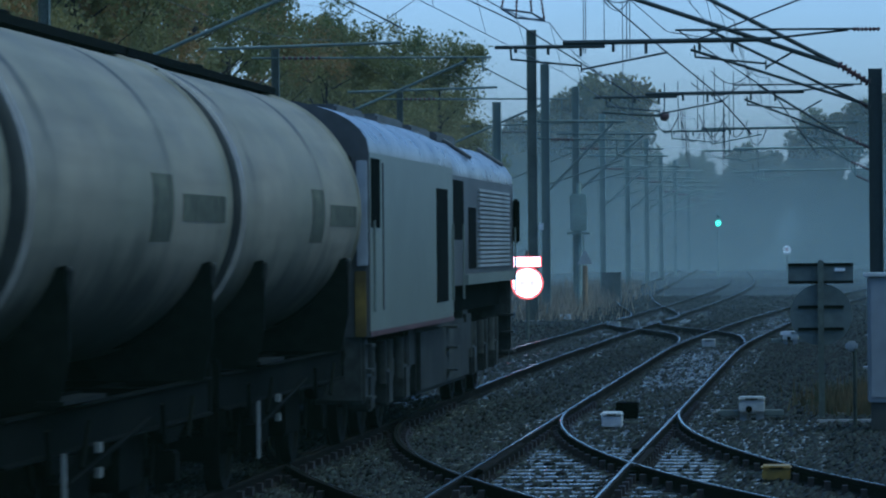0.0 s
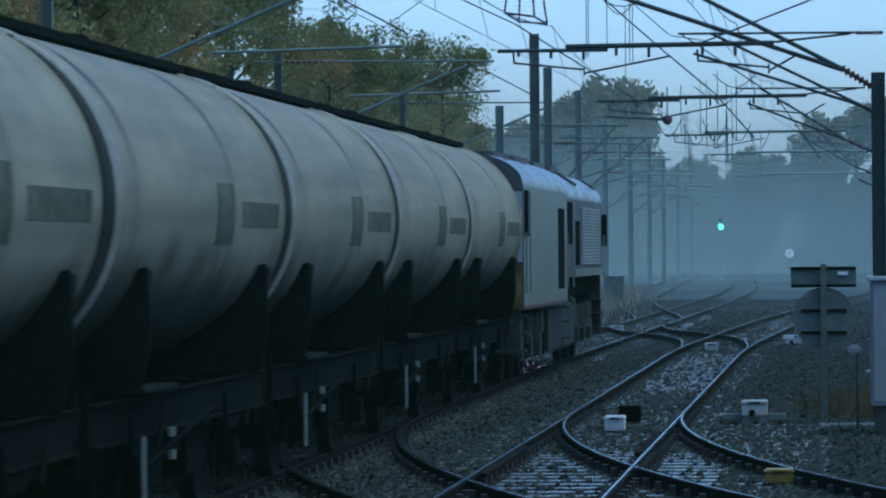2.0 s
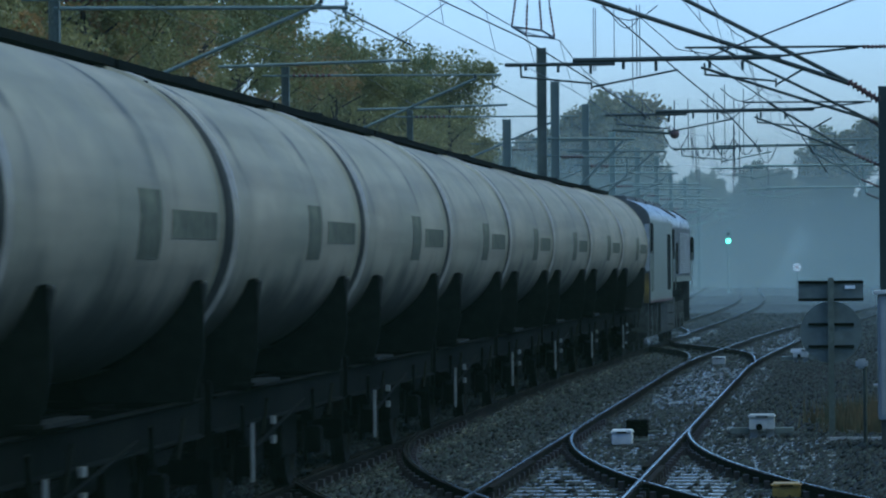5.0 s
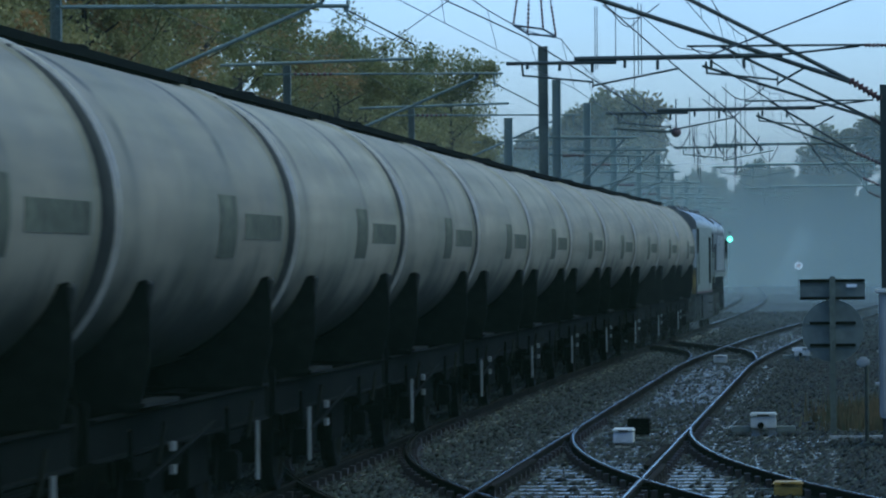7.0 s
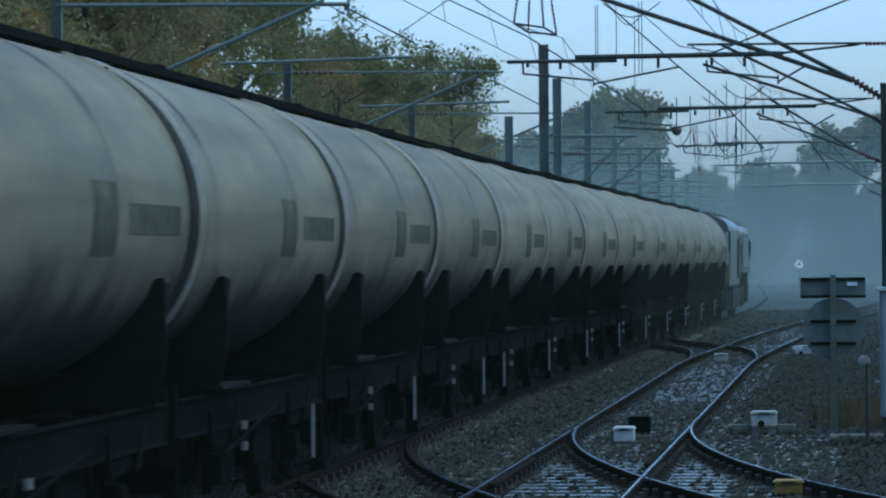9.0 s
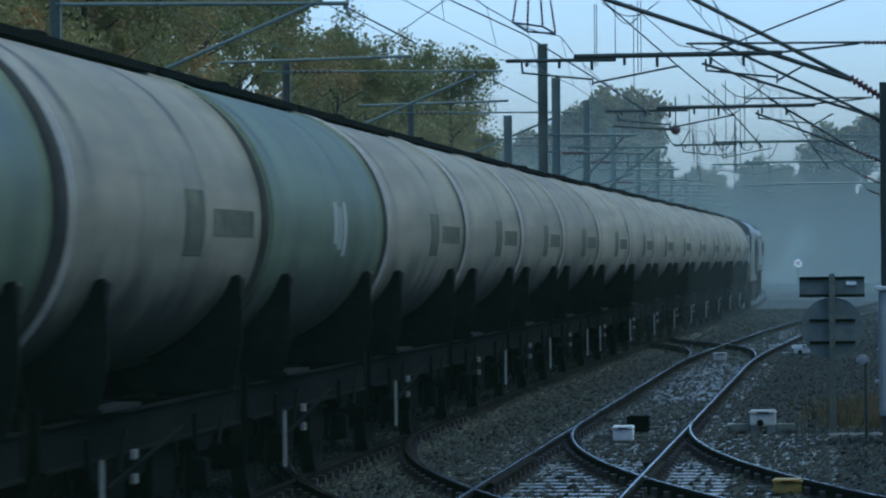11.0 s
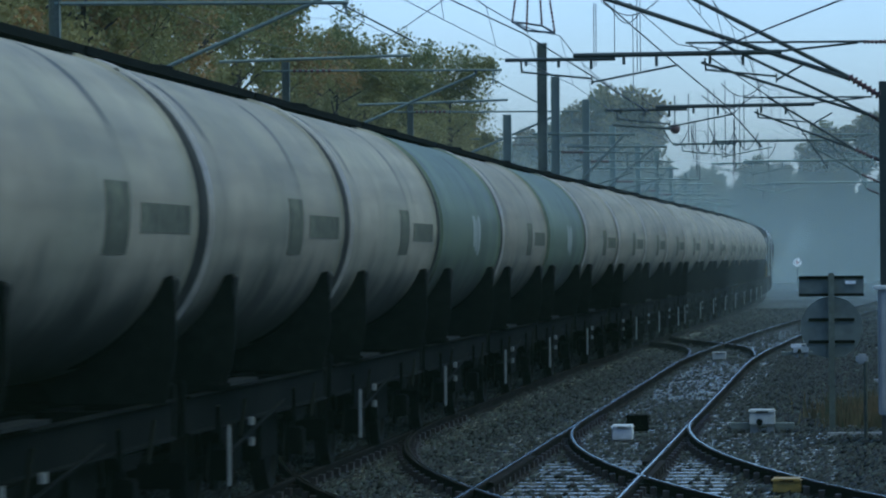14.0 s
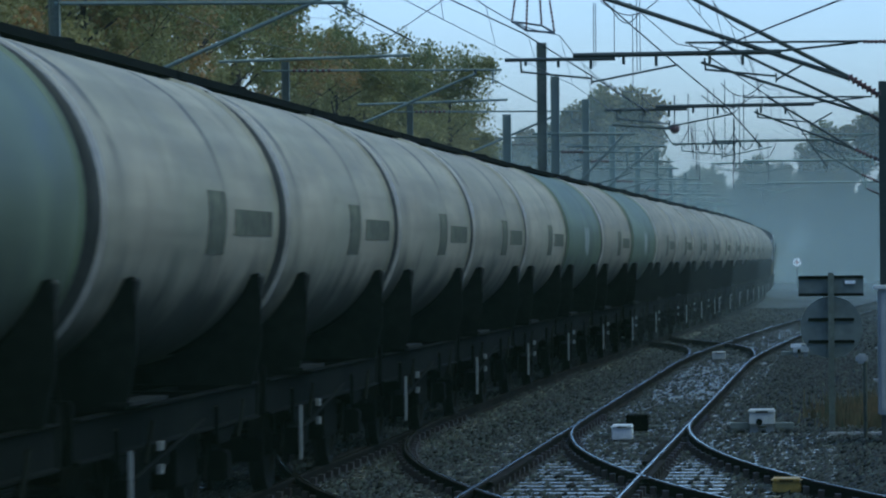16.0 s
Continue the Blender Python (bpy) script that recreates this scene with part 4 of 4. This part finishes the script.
bm = bmesh.new()
box(bm, -0.68, 0.2, 56.06, 56.075, 1.67, 1.92)
part("board", bm, M_SIGNBACK, sb)
bm = bmesh.new()
disc(bm, -0.24, 56.07, 1.24, 0.42)
part("disc", bm, M_SIGNBACK, sb)
for z, hw in ((1.68, 0.44), (1.92, 0.44), (1.345, 0.31), (1.045, 0.31)):
    bm = bmesh.new()
    box(bm, -0.24 - hw, -0.24 + hw, 56.035, 56.062, z - 0.02, z + 0.02)
    part("brace", bm, M_BLACK, sb)
for x, z in ((0.02, 1.85), (-0.72, 0.99)):
    bm = bmesh.new()
    box(bm, x - 0.07, x + 0.07, 56.02, 56.06, z - 0.022, z + 0.022)
    part("tag", bm, M_WHITE, sb, "small white tag")

# a reflecting sign, made to glow in place of the light it throws back
ls = tagged(empty("speed_sign"), "reflecting round speed sign with red rim on a post, shine given as glow", "sign")
SX, SY = -7.86, 104.0
bm = bmesh.new()
tube(bm, (SX, SY + 0.05, -0.4), (SX, SY + 0.05, 2.1), 0.045)
part("post", bm, M_STEEL, ls)
for nm, m, rr, dy in (("rim", M_RED_GLOW, 0.41, 0.0), ("face", M_SIGN_GLOW, 0.36, -0.012)):
    bm = bmesh.new()
    disc(bm, SX, SY + dy, 1.27, rr)
    part(nm, bm, m, ls)
bm = bmesh.new()
box(bm, SX - 0.36, SX + 0.36, SY - 0.02, SY, 1.68, 1.94, 0.01)
part("plate", bm, M_RED_GLOW, ls)
bm = bmesh.new()
box(bm, SX - 0.33, SX + 0.33, SY - 0.03, SY - 0.021, 1.7, 1.92, 0.004)
part("plate_face", bm, M_SIGN_GLOW, ls)
for k in (-1, 1):
    bm = bmesh.new()
    lathe(bm, [(SY - 0.026, 0.11), (SY - 0.026, 0.08), (SY - 0.0255, 0.08), (SY - 0.0255, 0.11)], "Y", 20, center=(SX + 0.13 * k, 0, 1.27))
    part("numeral_bar", bm, M_SIGN_DIM, ls)

wb = tagged(empty("warning_sign"), "pale triangular warning sign on a post in grass", "sign")
bm = bmesh.new()
tube(bm, (-8.9, 145, -0.4), (-8.9, 145, 1.5), 0.09)
part("post", bm, M_FADED, wb)
bm = bmesh.new()
tube(bm, (-8.9, 144.88, 1.72), (-8.9, 144.9, 1.72), 0.34, seg=3)
part("plate", bm, M_GREY, wb)

rd = tagged(empty("round_sign"), "small white round sign with pale red centre, shine given as glow", "sign")
bm = bmesh.new()
disc(bm, -3.72, 300, 1.8, 0.31)
part("face", bm, M_SIGN_FAR, rd)
bm = bmesh.new()
disc(bm, -3.72, 299.98, 1.8, 0.12)
part("centre", bm, M_PINK, rd)
bm = bmesh.new()
tube(bm, (-3.72, 300.05, -0.4), (-3.72, 300.05, 1.8), 0.05)
part("post", bm, M_STEEL, rd)

sg = tagged(empty("railway_signal"), "tall colour-light railway signal showing a green light", "signal")
bm = bmesh.new()
tube(bm, (-9.27, 320.2, -0.4), (-9.27, 320.2, 3.5), 0.08)
# post and head paled to paint in the mist before them
part("post", bm, M_STEEL_PALE, sg)
bm = bmesh.new()
box(bm, -9.5, -9.04, 320.05, 320.35, 3.45, 4.75, 0.03)
part("head", bm, M_STEEL_PALE, sg)
bm = bmesh.new()
disc(bm, -9.27, 320.0, 3.87, 0.2, 0.06)
part("lens", bm, M_SIGNAL, sg)
bm = bmesh.new()
disc(bm, -9.27, 319.9, 4.4, 0.13, 0.06)
part("lens", bm, M_GLASS, sg)


def trackside_box(x, y, wd, h, m, label, legs=True):
    t = tagged(empty("trackside_box", pose(x, y, -0.135)), label, "equipment box", "trackside boxes")
    z0 = 0.1 if legs else 0.0
    bm = bmesh.new()
    box(bm, -wd / 2, wd / 2, -0.18, 0.18, z0, z0 + h * 0.75, 0.012)
    part("case", bm, m, t)
    bm = bmesh.new()
    box(bm, -wd / 2 - 0.012, wd / 2 + 0.012, -0.195, 0.195, z0 + h * 0.75, z0 + h, 0.02)
    part("lid", bm, m, t)
    bm = bmesh.new()
    box(bm, -wd * 0.24, wd * 0.24, -0.2, -0.19, z0 + h * 0.8, z0 + h * 0.9)
    part("handle_slot", bm, M_BLACK, t)
    if legs:
        for k in (-1, 1):
            bm = bmesh.new()
            box(bm, min(k * wd * 0.5, k * wd * 1.25), max(k * wd * 0.5, k * wd * 1.25), -0.12, 0.12, 0.04, 0.12, 0.01)
            part("cable_gland", bm, M_SIGNBACK, t)
        bm = bmesh.new()
        lathe(bm, [(-0.2, 0.025), (-0.21, 0.045), (-0.17, 0.045), (-0.16, 0.02)], "Y", 12, center=(-wd * 0.1, 0, z0 + h * 0.18))
        part("padlock", bm, M_BLACK, t)
    if legs:
        for s in (-1, 1):
            bm = bmesh.new()
            box(bm, s * wd * 0.32 - 0.05, s * wd * 0.32 + 0.05, -0.1, 0.1, -0.06, z0)
            part("leg", bm, M_CABINET, t)
    bm = bmesh.new()
    box(bm, -wd, wd * 1.3, -0.03, 0.03, 0.05, 0.07)
    part("rod", bm, M_STEEL, t)
    return t


trackside_box(-1.17, 55.2, 0.34, 0.2, M_GREY, "pale grey equipment box with handle on ballast")
trackside_box(-1.13, 96.5, 0.36, 0.2, M_GREY, "pale grey equipment box with handle on ballast")
trackside_box(-2.98, 94.6, 0.3, 0.17, M_GREY, "small pale box between the rails", False)
trackside_box(-2.92, 53.0, 0.26, 0.19, M_WHITE, "white point-motor box between the rails", False)
trackside_box(-2.86, 55.6, 0.3, 0.22, M_BLACK, "black point-motor box between the rails", False)
trackside_box(-8.7, 131, 0.35, 0.15, M_WHITE, "low white box beside the misty track", False)
trackside_box(-6.4, 118, 0.3, 0.15, M_GREY, "low pale box between the far rails", False)
trackside_box(-0.63, 41.0, 0.28, 0.14, M_YELLOW, "small yellow lubricator box on brown base beside rail", False)

# a second signal and a dark case seen through the mist beyond the sign
s2 = tagged(empty("railway_signal"), "pale unlit railway signal seen from behind in mist", "signal")
bm = bmesh.new()
tube(bm, (-9.42, 150, -0.4), (-9.42, 150, 4.5), 0.09)
part("post", bm, M_STEEL_PALE, s2)
bm = bmesh.new()
box(bm, -9.72, -9.12, 149.7, 149.95, 2.75, 4.1, 0.04)
part("head", bm, M_STEEL_PALE, s2)
bm = bmesh.new()
box(bm, -9.85, -9.0, 149.6, 150.4, 2.62, 2.7)
part("platform", bm, M_STEEL_PALE, s2)
bm = bmesh.new()
for k in (-0.15, 0.15):
    tube(bm, (-9.42 + k, 150.25, -0.4), (-9.42 + k, 150.25, 2.65), 0.02, seg=6)
for k in range(9):
    tube(bm, (-9.57, 150.25, 0.1 + 0.29 * k), (-9.27, 150.25, 0.1 + 0.29 * k), 0.014, seg=6)
part("ladder", bm, M_STEEL_PALE, s2)
dc = tagged(empty("equipment_cabinet"), "dark low lineside case standing in dry grass", "cabinet")
bm = bmesh.new()
box(bm, -9.75, -8.95, 169.6, 170.2, -0.4, 1.05, 0.02)
part("body", bm, M_SIGNBACK, dc)
bm = bmesh.new()
box(bm, -9.8, -8.9, 169.55, 170.25, 1.05, 1.1, 0.01)
part("roof", bm, M_SIGNBACK, dc)
pl = tagged(empty("mast_plate"), "small pale plate on a bracket by the mast", "plate")
bm = bmesh.new()
box(bm, -9.36, -9.2, 128.8, 128.83, 2.7, 2.92, 0.005)
part("plate", bm, M_WHITE, pl)
pipe(pl, (-9.55, 128.88, 2.8), (-9.28, 128.82, 2.8), 0.015, "bracket", M_STEEL)

# lineside cabinet and its thin post
lc = tagged(empty("equipment_cabinet"), "tall beige-grey lineside equipment cabinet on a plinth", "cabinet")
bm = bmesh.new()
box(bm, 0.36, 1.3, 52.0, 52.6, 0.2, 1.78, 0.015)
part("body", bm, M_CABINET, lc)
bm = bmesh.new()
box(bm, 0.31, 1.35, 51.94, 52.66, 1.78, 1.83, 0.01)
part("roof", bm, M_GREY, lc)
bm = bmesh.new()
box(bm, 0.4, 1.3, 52.05, 52.55, -0.4, 0.2, 0.01)
part("plinth", bm, M_EARTH, lc)
for x in (0.4, 0.85):
    bm = bmesh.new()
    box(bm, x, x + 0.42, 51.982, 51.998, 0.26, 1.72, 0.004)
    part("door", bm, M_CABINET, lc)
mp_ = tagged(empty("marker_post"), "thin steel post with pale bracket on top", "post")
bm = bmesh.new()
tube(bm, (0.2, 53, -0.4), (0.2, 53, 0.9), 0.025)
part("post", bm, M_STEEL, mp_)
bm = bmesh.new()
box(bm, 0.08, 0.24, 52.95, 53.05, 0.82, 0.95, 0.03, m=None)
part("bracket", bm, M_GREY, mp_)
for x0, x1, y in ((-0.05, 0.22, 56.8), (-0.3, 0.6, 54.5)):
    bm = bmesh.new()
    box(bm, x0, x1, y - 0.06, y + 0.06, -0.17, -0.12, 0.01)
    tagged(part("cable_trough", bm, M_CABINET), "short concrete cable trough lid on ballast", "trough")


# ---- trees ----
def leaf_cloud(centres, n, size, spread, seed):
    """Leaf blades, each a bent quad, scattered in uneven clumps."""
    rng = np.random.default_rng(seed)
    c = np.array(centres)
    pick = rng.integers(0, len(c), n)
    p = rng.normal(size=(n, 3))
    p /= np.linalg.norm(p, axis=1)[:, None]
    p *= (rng.random(n) ** 0.5)[:, None] * spread * c[pick, 3][:, None]
    p += c[pick, :3]
    a = rng.normal(size=(n, 3))
    a /= np.linalg.norm(a, axis=1)[:, None]
    b = np.cross(a, rng.normal(size=(n, 3)))
    b /= np.linalg.norm(b, axis=1)[:, None]
    s = size * (0.6 + 0.8 * rng.random(n))[:, None]
    v = np.stack([p - a * s, p + b * s * 0.5, p + a * s, p - b * s * 0.5], axis=1).reshape(-1, 3)
    me = bpy.data.meshes.new("crown")
    me.vertices.add(len(v))
    me.vertices.foreach_set("co", v.ravel())
    me.loops.add(4 * n)
    me.loops.foreach_set("vertex_index", np.arange(4 * n, dtype=np.int32))
    me.polygons.add(n)
    me.polygons.foreach_set("loop_start", np.arange(0, 4 * n, 4, dtype=np.int32))
    me.update()
    return me


def tree(x, y, h, rad, seed, mats, leaves=9000, leaf=0.16, label="", low=0.15, spread=0.27):
    rng = random.Random(seed)
    t = tagged(empty("tree", pose(x, y, -0.55)), label, "tree")
    bm = bmesh.new()
    tube(bm, (0, 0, -0.2), (0.1, 0, h * 0.45), 0.24, 0.16, 10)
    tube(bm, (0.1, 0, h * 0.44), (0.2, 0, h * 0.85), 0.16, 0.04, 8)
    cl = []
    for k in range(34):
        a = rng.uniform(0, 6.28)
        z = h * rng.uniform(low, 0.97)
        u = (z / h - low) / (1 - low)
        rr = rad * math.sqrt(max(0.05, 1 - (2 * u - 0.8) ** 2 / 1.6)) * rng.uniform(0.35, 1.0)
        q = (rr * math.cos(a), rr * math.sin(a), z)
        cl.append((*q, rng.uniform(0.5, 1.25)))
        z0 = max(1.0, z - rr * rng.uniform(0.5, 0.9))
        z0 = min(z0, h * 0.8)
        tube(bm, (0.1, 0, z0), q, 0.07, 0.015, 5)
        for j in range(3):
            e = Vector(q) + Vector((rng.uniform(-1, 1), rng.uniform(-1, 1), rng.uniform(-0.2, 1.2))) * rad * 0.28
            tube(bm, q, e, 0.02, 0.006, 4)
            cl.append((*e, rng.uniform(0.3, 0.8)))
    part("trunk", bm, M_BARK, t)
    k = len(mats)
    for i, m in enumerate(mats):
        me = leaf_cloud(cl[i::k] if k > 1 else cl, leaves // k, leaf, rad * spread, seed * 7 + i)
        me.materials.append(m)
        ob = new("crown", me)
        ob.parent = t
    return t


rng = random.Random(5)
for k in range(15):
    y = 104 + 13.2 * k + rng.uniform(-2, 2)
    x = -27.5 + rng.uniform(-2.5, 1.5)
    h = rng.uniform(15.0, 17.5) if y < 200 else rng.uniform(13.2, 14.8)
    tree(x, y, h, rng.uniform(4.6, 6.0), 20 + k, [M_LEAF, M_LEAF_DRY] if k % 3 == 1 else [M_LEAF], 34000, 0.095, "autumn tree with thinning olive and russet leaves", 0.08)
for k in range(6):
    tree(-36 + rng.uniform(-2, 2), 120 + 28 * k, rng.uniform(17, 21), 6.0, 50 + k, [M_LEAF], 9000, 0.24, "dense dark tree in the row behind", 0.1)
tree(-22.6, 232, 14.8, 3.9, 77, [M_LEAF], 26000, 0.1, "slender thinning autumn tree at the end of the row", 0.1, 0.34)
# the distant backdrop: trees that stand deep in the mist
for x, y, h, rad in ((-23, 420, 19.5, 5.6), (-27.5, 425, 17, 5.0), (-21.3, 430, 15.5, 3.0), (-33, 420, 14, 5), (-17, 490, 12.6, 4.6), (-10.5, 486, 13.2, 5), (-0.9, 470, 16.8, 4.6), (3.7, 390, 15.2, 4.8), (9, 470, 16.6, 6), (-38, 400, 13, 5)):
    tree(x, y, h, rad, int(100 + x), [M_LEAF_FAR], 20000, 0.34, "pale misty backdrop tree with rounded crown", 0.05, 0.42)


def wood(y, x0, x1, h0, h1, n, seed, label):
    rg = random.Random(seed)
    cl = []
    for k in range(n):
        x = rg.uniform(x0, x1)
        top = rg.uniform(h0, h1) * (0.8 + 0.2 * math.sin(x * 0.23 + seed))
        for j in range(6):
            cl.append((x + rg.uniform(-2.5, 2.5), y + rg.uniform(-4, 4), top * rg.uniform(0.05, 0.95), 1.0))
    me = leaf_cloud(cl, n * 420, 0.5, 2.6, seed)
    me.materials.append(M_LEAF_FAR)
    return tagged(new("far_wood", me), label, "woodland", kind="stuff")


wood(560, -60, 30, 11, 15.5, 90, 3, "distant hazy woodland closing the view")
wood(540, 8, 60, 14, 17.5, 40, 4, "distant hazy woodland beside the line")


# unseen tree belts added beside and behind, to close the place and block low sky
def side_wood(p, q, h, n, seed):
    rg = random.Random(seed)
    cl = []
    for k in range(n):
        u = k / (n - 1)
        for j in range(5):
            cl.append((p[0] + (q[0] - p[0]) * u + rg.uniform(-2, 2), p[1] + (q[1] - p[1]) * u + rg.uniform(-2, 2), h * rg.uniform(0.0, 1.0) - 0.5, 1.0))
    me = leaf_cloud(cl, n * 260, 0.7, 2.6, seed)
    me.materials.append(M_LEAF)
    return tagged(new("lineside_wood", me), "unseen belt of trees added to block the low sky light", "woodland", kind="stuff")


side_wood((22, -60), (23, 330), 9, 110, 21)
side_wood((-40, -60), (15, -62), 13, 22, 22)
side_wood((-33, -60), (-31, 100), 13, 55, 23)


def mist_bank(y, half, top, m, label):
    bm = bmesh.new()
    n = 40
    lo = [bm.verts.new((-half + 2 * half * k / n, y + 0.012 * y * math.sin(k * 0.7), -0.5)) for k in range(n + 1)]
    hi = [bm.verts.new((-half + 2 * half * k / n, y + 0.012 * y * math.sin(k * 0.7) + 0.008 * y, top)) for k in range(n + 1)]
    for k in range(n):
        bm.faces.new((lo[k], lo[k + 1], hi[k + 1], hi[k]))
    return tagged(part("mist_backdrop", bm, m), label, "mist", kind="structure")


MIST = (0.84, 0.91, 0.74)
# near see-through sheet added to lift the blacks, as a haze would
mist_bank(22, 9, 8, mist("black_lift_veil", (0.64, 0.86, 0.46), 0.021, 0.021, 0, 8), "faint added veil that lifts the darkest tones")
for y, top, dense, z1 in ((95, 9, 0.03, 9), (120, 10, 0.045, 9.5), (150, 11, 0.07, 10), (185, 11, 0.11, 10), (230, 12, 0.18, 11), (290, 14, 0.27, 13),
                          (375, 31, 0.38, 32), (505, 35, 0.4, 34)):
    mist_bank(y, 160, top, mist("ground_mist", MIST, dense, 0.0, 0.0, z1), "pale blue mist drifting over the far tracks")


# ---- grass and brambles ----
def tufts(name, spots, n, h, m, label, seed):
    rg = np.random.default_rng(seed)
    sp = np.array(spots)
    i = rg.integers(0, len(sp), n)
    base = sp[i, :2] + rg.normal(size=(n, 2)) * sp[i, 2][:, None]
    hh = h * (0.4 + 0.8 * rg.random(n)) * sp[i, 3]
    lean = rg.normal(size=(n, 2)) * 0.3
    wd = 0.02 + 0.02 * rg.random(n)
    z0 = np.full(n, -0.5)
    v = np.stack([np.c_[base[:, 0] - wd, base[:, 1], z0], np.c_[base[:, 0] + wd, base[:, 1], z0], np.c_[base[:, 0] + lean[:, 0] * hh, base[:, 1] + lean[:, 1] * hh, z0 + 0.3 + hh]], axis=1).reshape(-1, 3)
    me = bpy.data.meshes.new(name)
    me.from_pydata(v.tolist(), [], np.arange(3 * n).reshape(-1, 3).tolist())
    me.materials.append(m)
    return tagged(new(name, me), label, "grass", kind="stuff")


tufts("dry_grass", [(-9.3 - 0.3 * k, 130 + 9 * k, 1.0, 1.0) for k in range(12)] + [(-14, 90 + 12 * k, 1.6, 1.0) for k in range(12)], 3600, 0.7, M_GRASS, "tufts of pale dry grass beside the line", 2)
tufts("rank_grass", [(0.35, 57, 0.25, 0.8), (0.5, 58, 0.35, 0.9), (0.9, 60, 0.5, 1.3), (0.35, 62, 0.4, 0.9), (0.2, 60, 0.3, 0.8), (1.5, 66, 0.8, 1.0)], 6500, 0.3, M_GREENGRASS, "low green and rusty weeds behind the cabinet", 3)


# ---- ballast stones and sleepers ----
def stones(name, n, x0, x1, y0, y1, size, seed, label):
    rg = np.random.default_rng(seed)
    oct_ = np.array([(1, 0, 0), (-1, 0, 0), (0, 1, 0), (0, -1, 0), (0, 0, 1), (0, 0, -1)], float)
    tri = np.array([(0, 2, 4), (2, 1, 4), (1, 3, 4), (3, 0, 4), (2, 0, 5), (1, 2, 5), (3, 1, 5), (0, 3, 5)])
    yy = y0 + (y1 - y0) * rg.random(n) ** 1.3
    xx = x0 + (x1 - x0) * rg.random(n)
    bare = (xx > -3.5) & (xx < -1.3) & (yy < 47.5) & (rg.random(n) < 0.8) | (xx > -3.4) & (xx < -2.3) & (yy > 68) & (yy < 92) & (rg.random(n) < 0.6)
    xx, yy = xx[~bare], yy[~bare]
    n = len(xx)
    s = size * (0.5 + rg.random(n))
    v = oct_[None] * (0.6 + 0.8 * rg.random((n, 6, 1))) * s[:, None, None]
    a = rg.random(n) * 6.28
    ca, sa = np.cos(a)[:, None], np.sin(a)[:, None]
    vx, vy = v[..., 0] * ca - v[..., 1] * sa + 0.5 * v[..., 2], v[..., 0] * sa + v[..., 1] * ca
    # heaped a little between the rails' ends
    z = -0.2 + 0.045 * rg.random(n)
    v = np.stack([vx + xx[:, None], vy + yy[:, None], v[..., 2] * 0.75 + z[:, None]], axis=-1).reshape(-1, 3)
    f = (tri[None] + 6 * np.arange(n)[:, None, None]).reshape(-1, 3)
    me = bpy.data.meshes.new(name)
    me.vertices.add(len(v))
    me.vertices.foreach_set("co", v.ravel())
    me.loops.add(f.size)
    me.loops.foreach_set("vertex_index", f.ravel().astype(np.int32))
    me.polygons.add(len(f))
    me.polygons.foreach_set("loop_start", np.arange(0, f.size, 3, dtype=np.int32))
    me.update()
    me.materials.append(M_STONE)
    return tagged(new(name, me), label, "ballast", kind="stuff")


stones("ballast_stones", 110000, -8.2, 2.2, 38, 100, 0.046, 11, "angular wet grey ballast stones")
stones("ballast_stones", 26000, -11, 3, 100, 190, 0.065, 12, "angular wet grey ballast stones")


def sleeper_mesh(length):
    bm = bmesh.new()
    box(bm, -length / 2, length / 2, -0.13, 0.13, -0.33, -0.152, 0.012)
    return smooth(mesh_of("sleeper", bm, M_SLEEPER))


SL_SHORT, SL_LONG = sleeper_mesh(2.5), sleeper_mesh(4.4)
for track, line in ((track_main, track_a), (track_side, track_b)):
    for k in range(170):
        y = 36 + 0.65 * k
        if track is track_side and y < 55:
            continue
        ob = new("sleeper", SL_SHORT)
        ob.matrix_basis = pose(line(y), y, 0.0, 0, 0, rng.uniform(-0.5, 0.5))
        ob.parent = track
for k in range(30):
    y = 36 + 0.65 * k
    ob = new("timber", SL_LONG)
    ob.matrix_basis = pose(B_X + 0.55, y, 0.0, 0, 0, rng.uniform(-0.5, 0.5))
    ob.parent = turn_side


# rusty chairs that hold the near rails
bm = bmesh.new()
box(bm, -0.15, 0.15, -0.09, 0.09, -0.155, -0.135)
for s in (-1, 1):
    box(bm, s * 0.085 - 0.03, s * 0.085 + 0.03, -0.07, 0.07, -0.14, -0.06, m=None)
CHAIR = mesh_of("rail_chair", bm, M_CHAIR)
for track, lines in ((turn_main, (lambda y: A_X - G + turn_near(y), lambda y: A_X + G + turn_near(y))), (turn_side, (lambda y: B_X - G + turn_near(y), lambda y: B_X + G + turn_near(y))),
                     (track_side, (lambda y: B_X - G, lambda y: B_X + G)), (track_main, (lambda y: A_X + G,))):
    for line in lines:
        for k in range(34):
            y = 38.0 + 0.65 * k
            if track in (turn_main, turn_side) and y > 52:
                continue
            ob = new("rail_chair", CHAIR)
            ob.matrix_basis = pose(line(y), y, 0)
            ob.parent = track


# ---- what moves ----
def motions():
    times = [0.4 * k for k in range(41)]
    fine = [0.05 * k for k in range(321)]
    for ob, y0, r in TRAIN:
        walk(ob, [(t, on_track(y0 + travelled(t))) for t in times])
        for w in ob.children:
            if w.name.startswith("wheelset"):
                p = w.matrix_basis.translation.copy()
                walk(w, [(t, pose(p.x, p.y, p.z, -math.degrees(travelled(t) / r))) for t in fine])


motions()
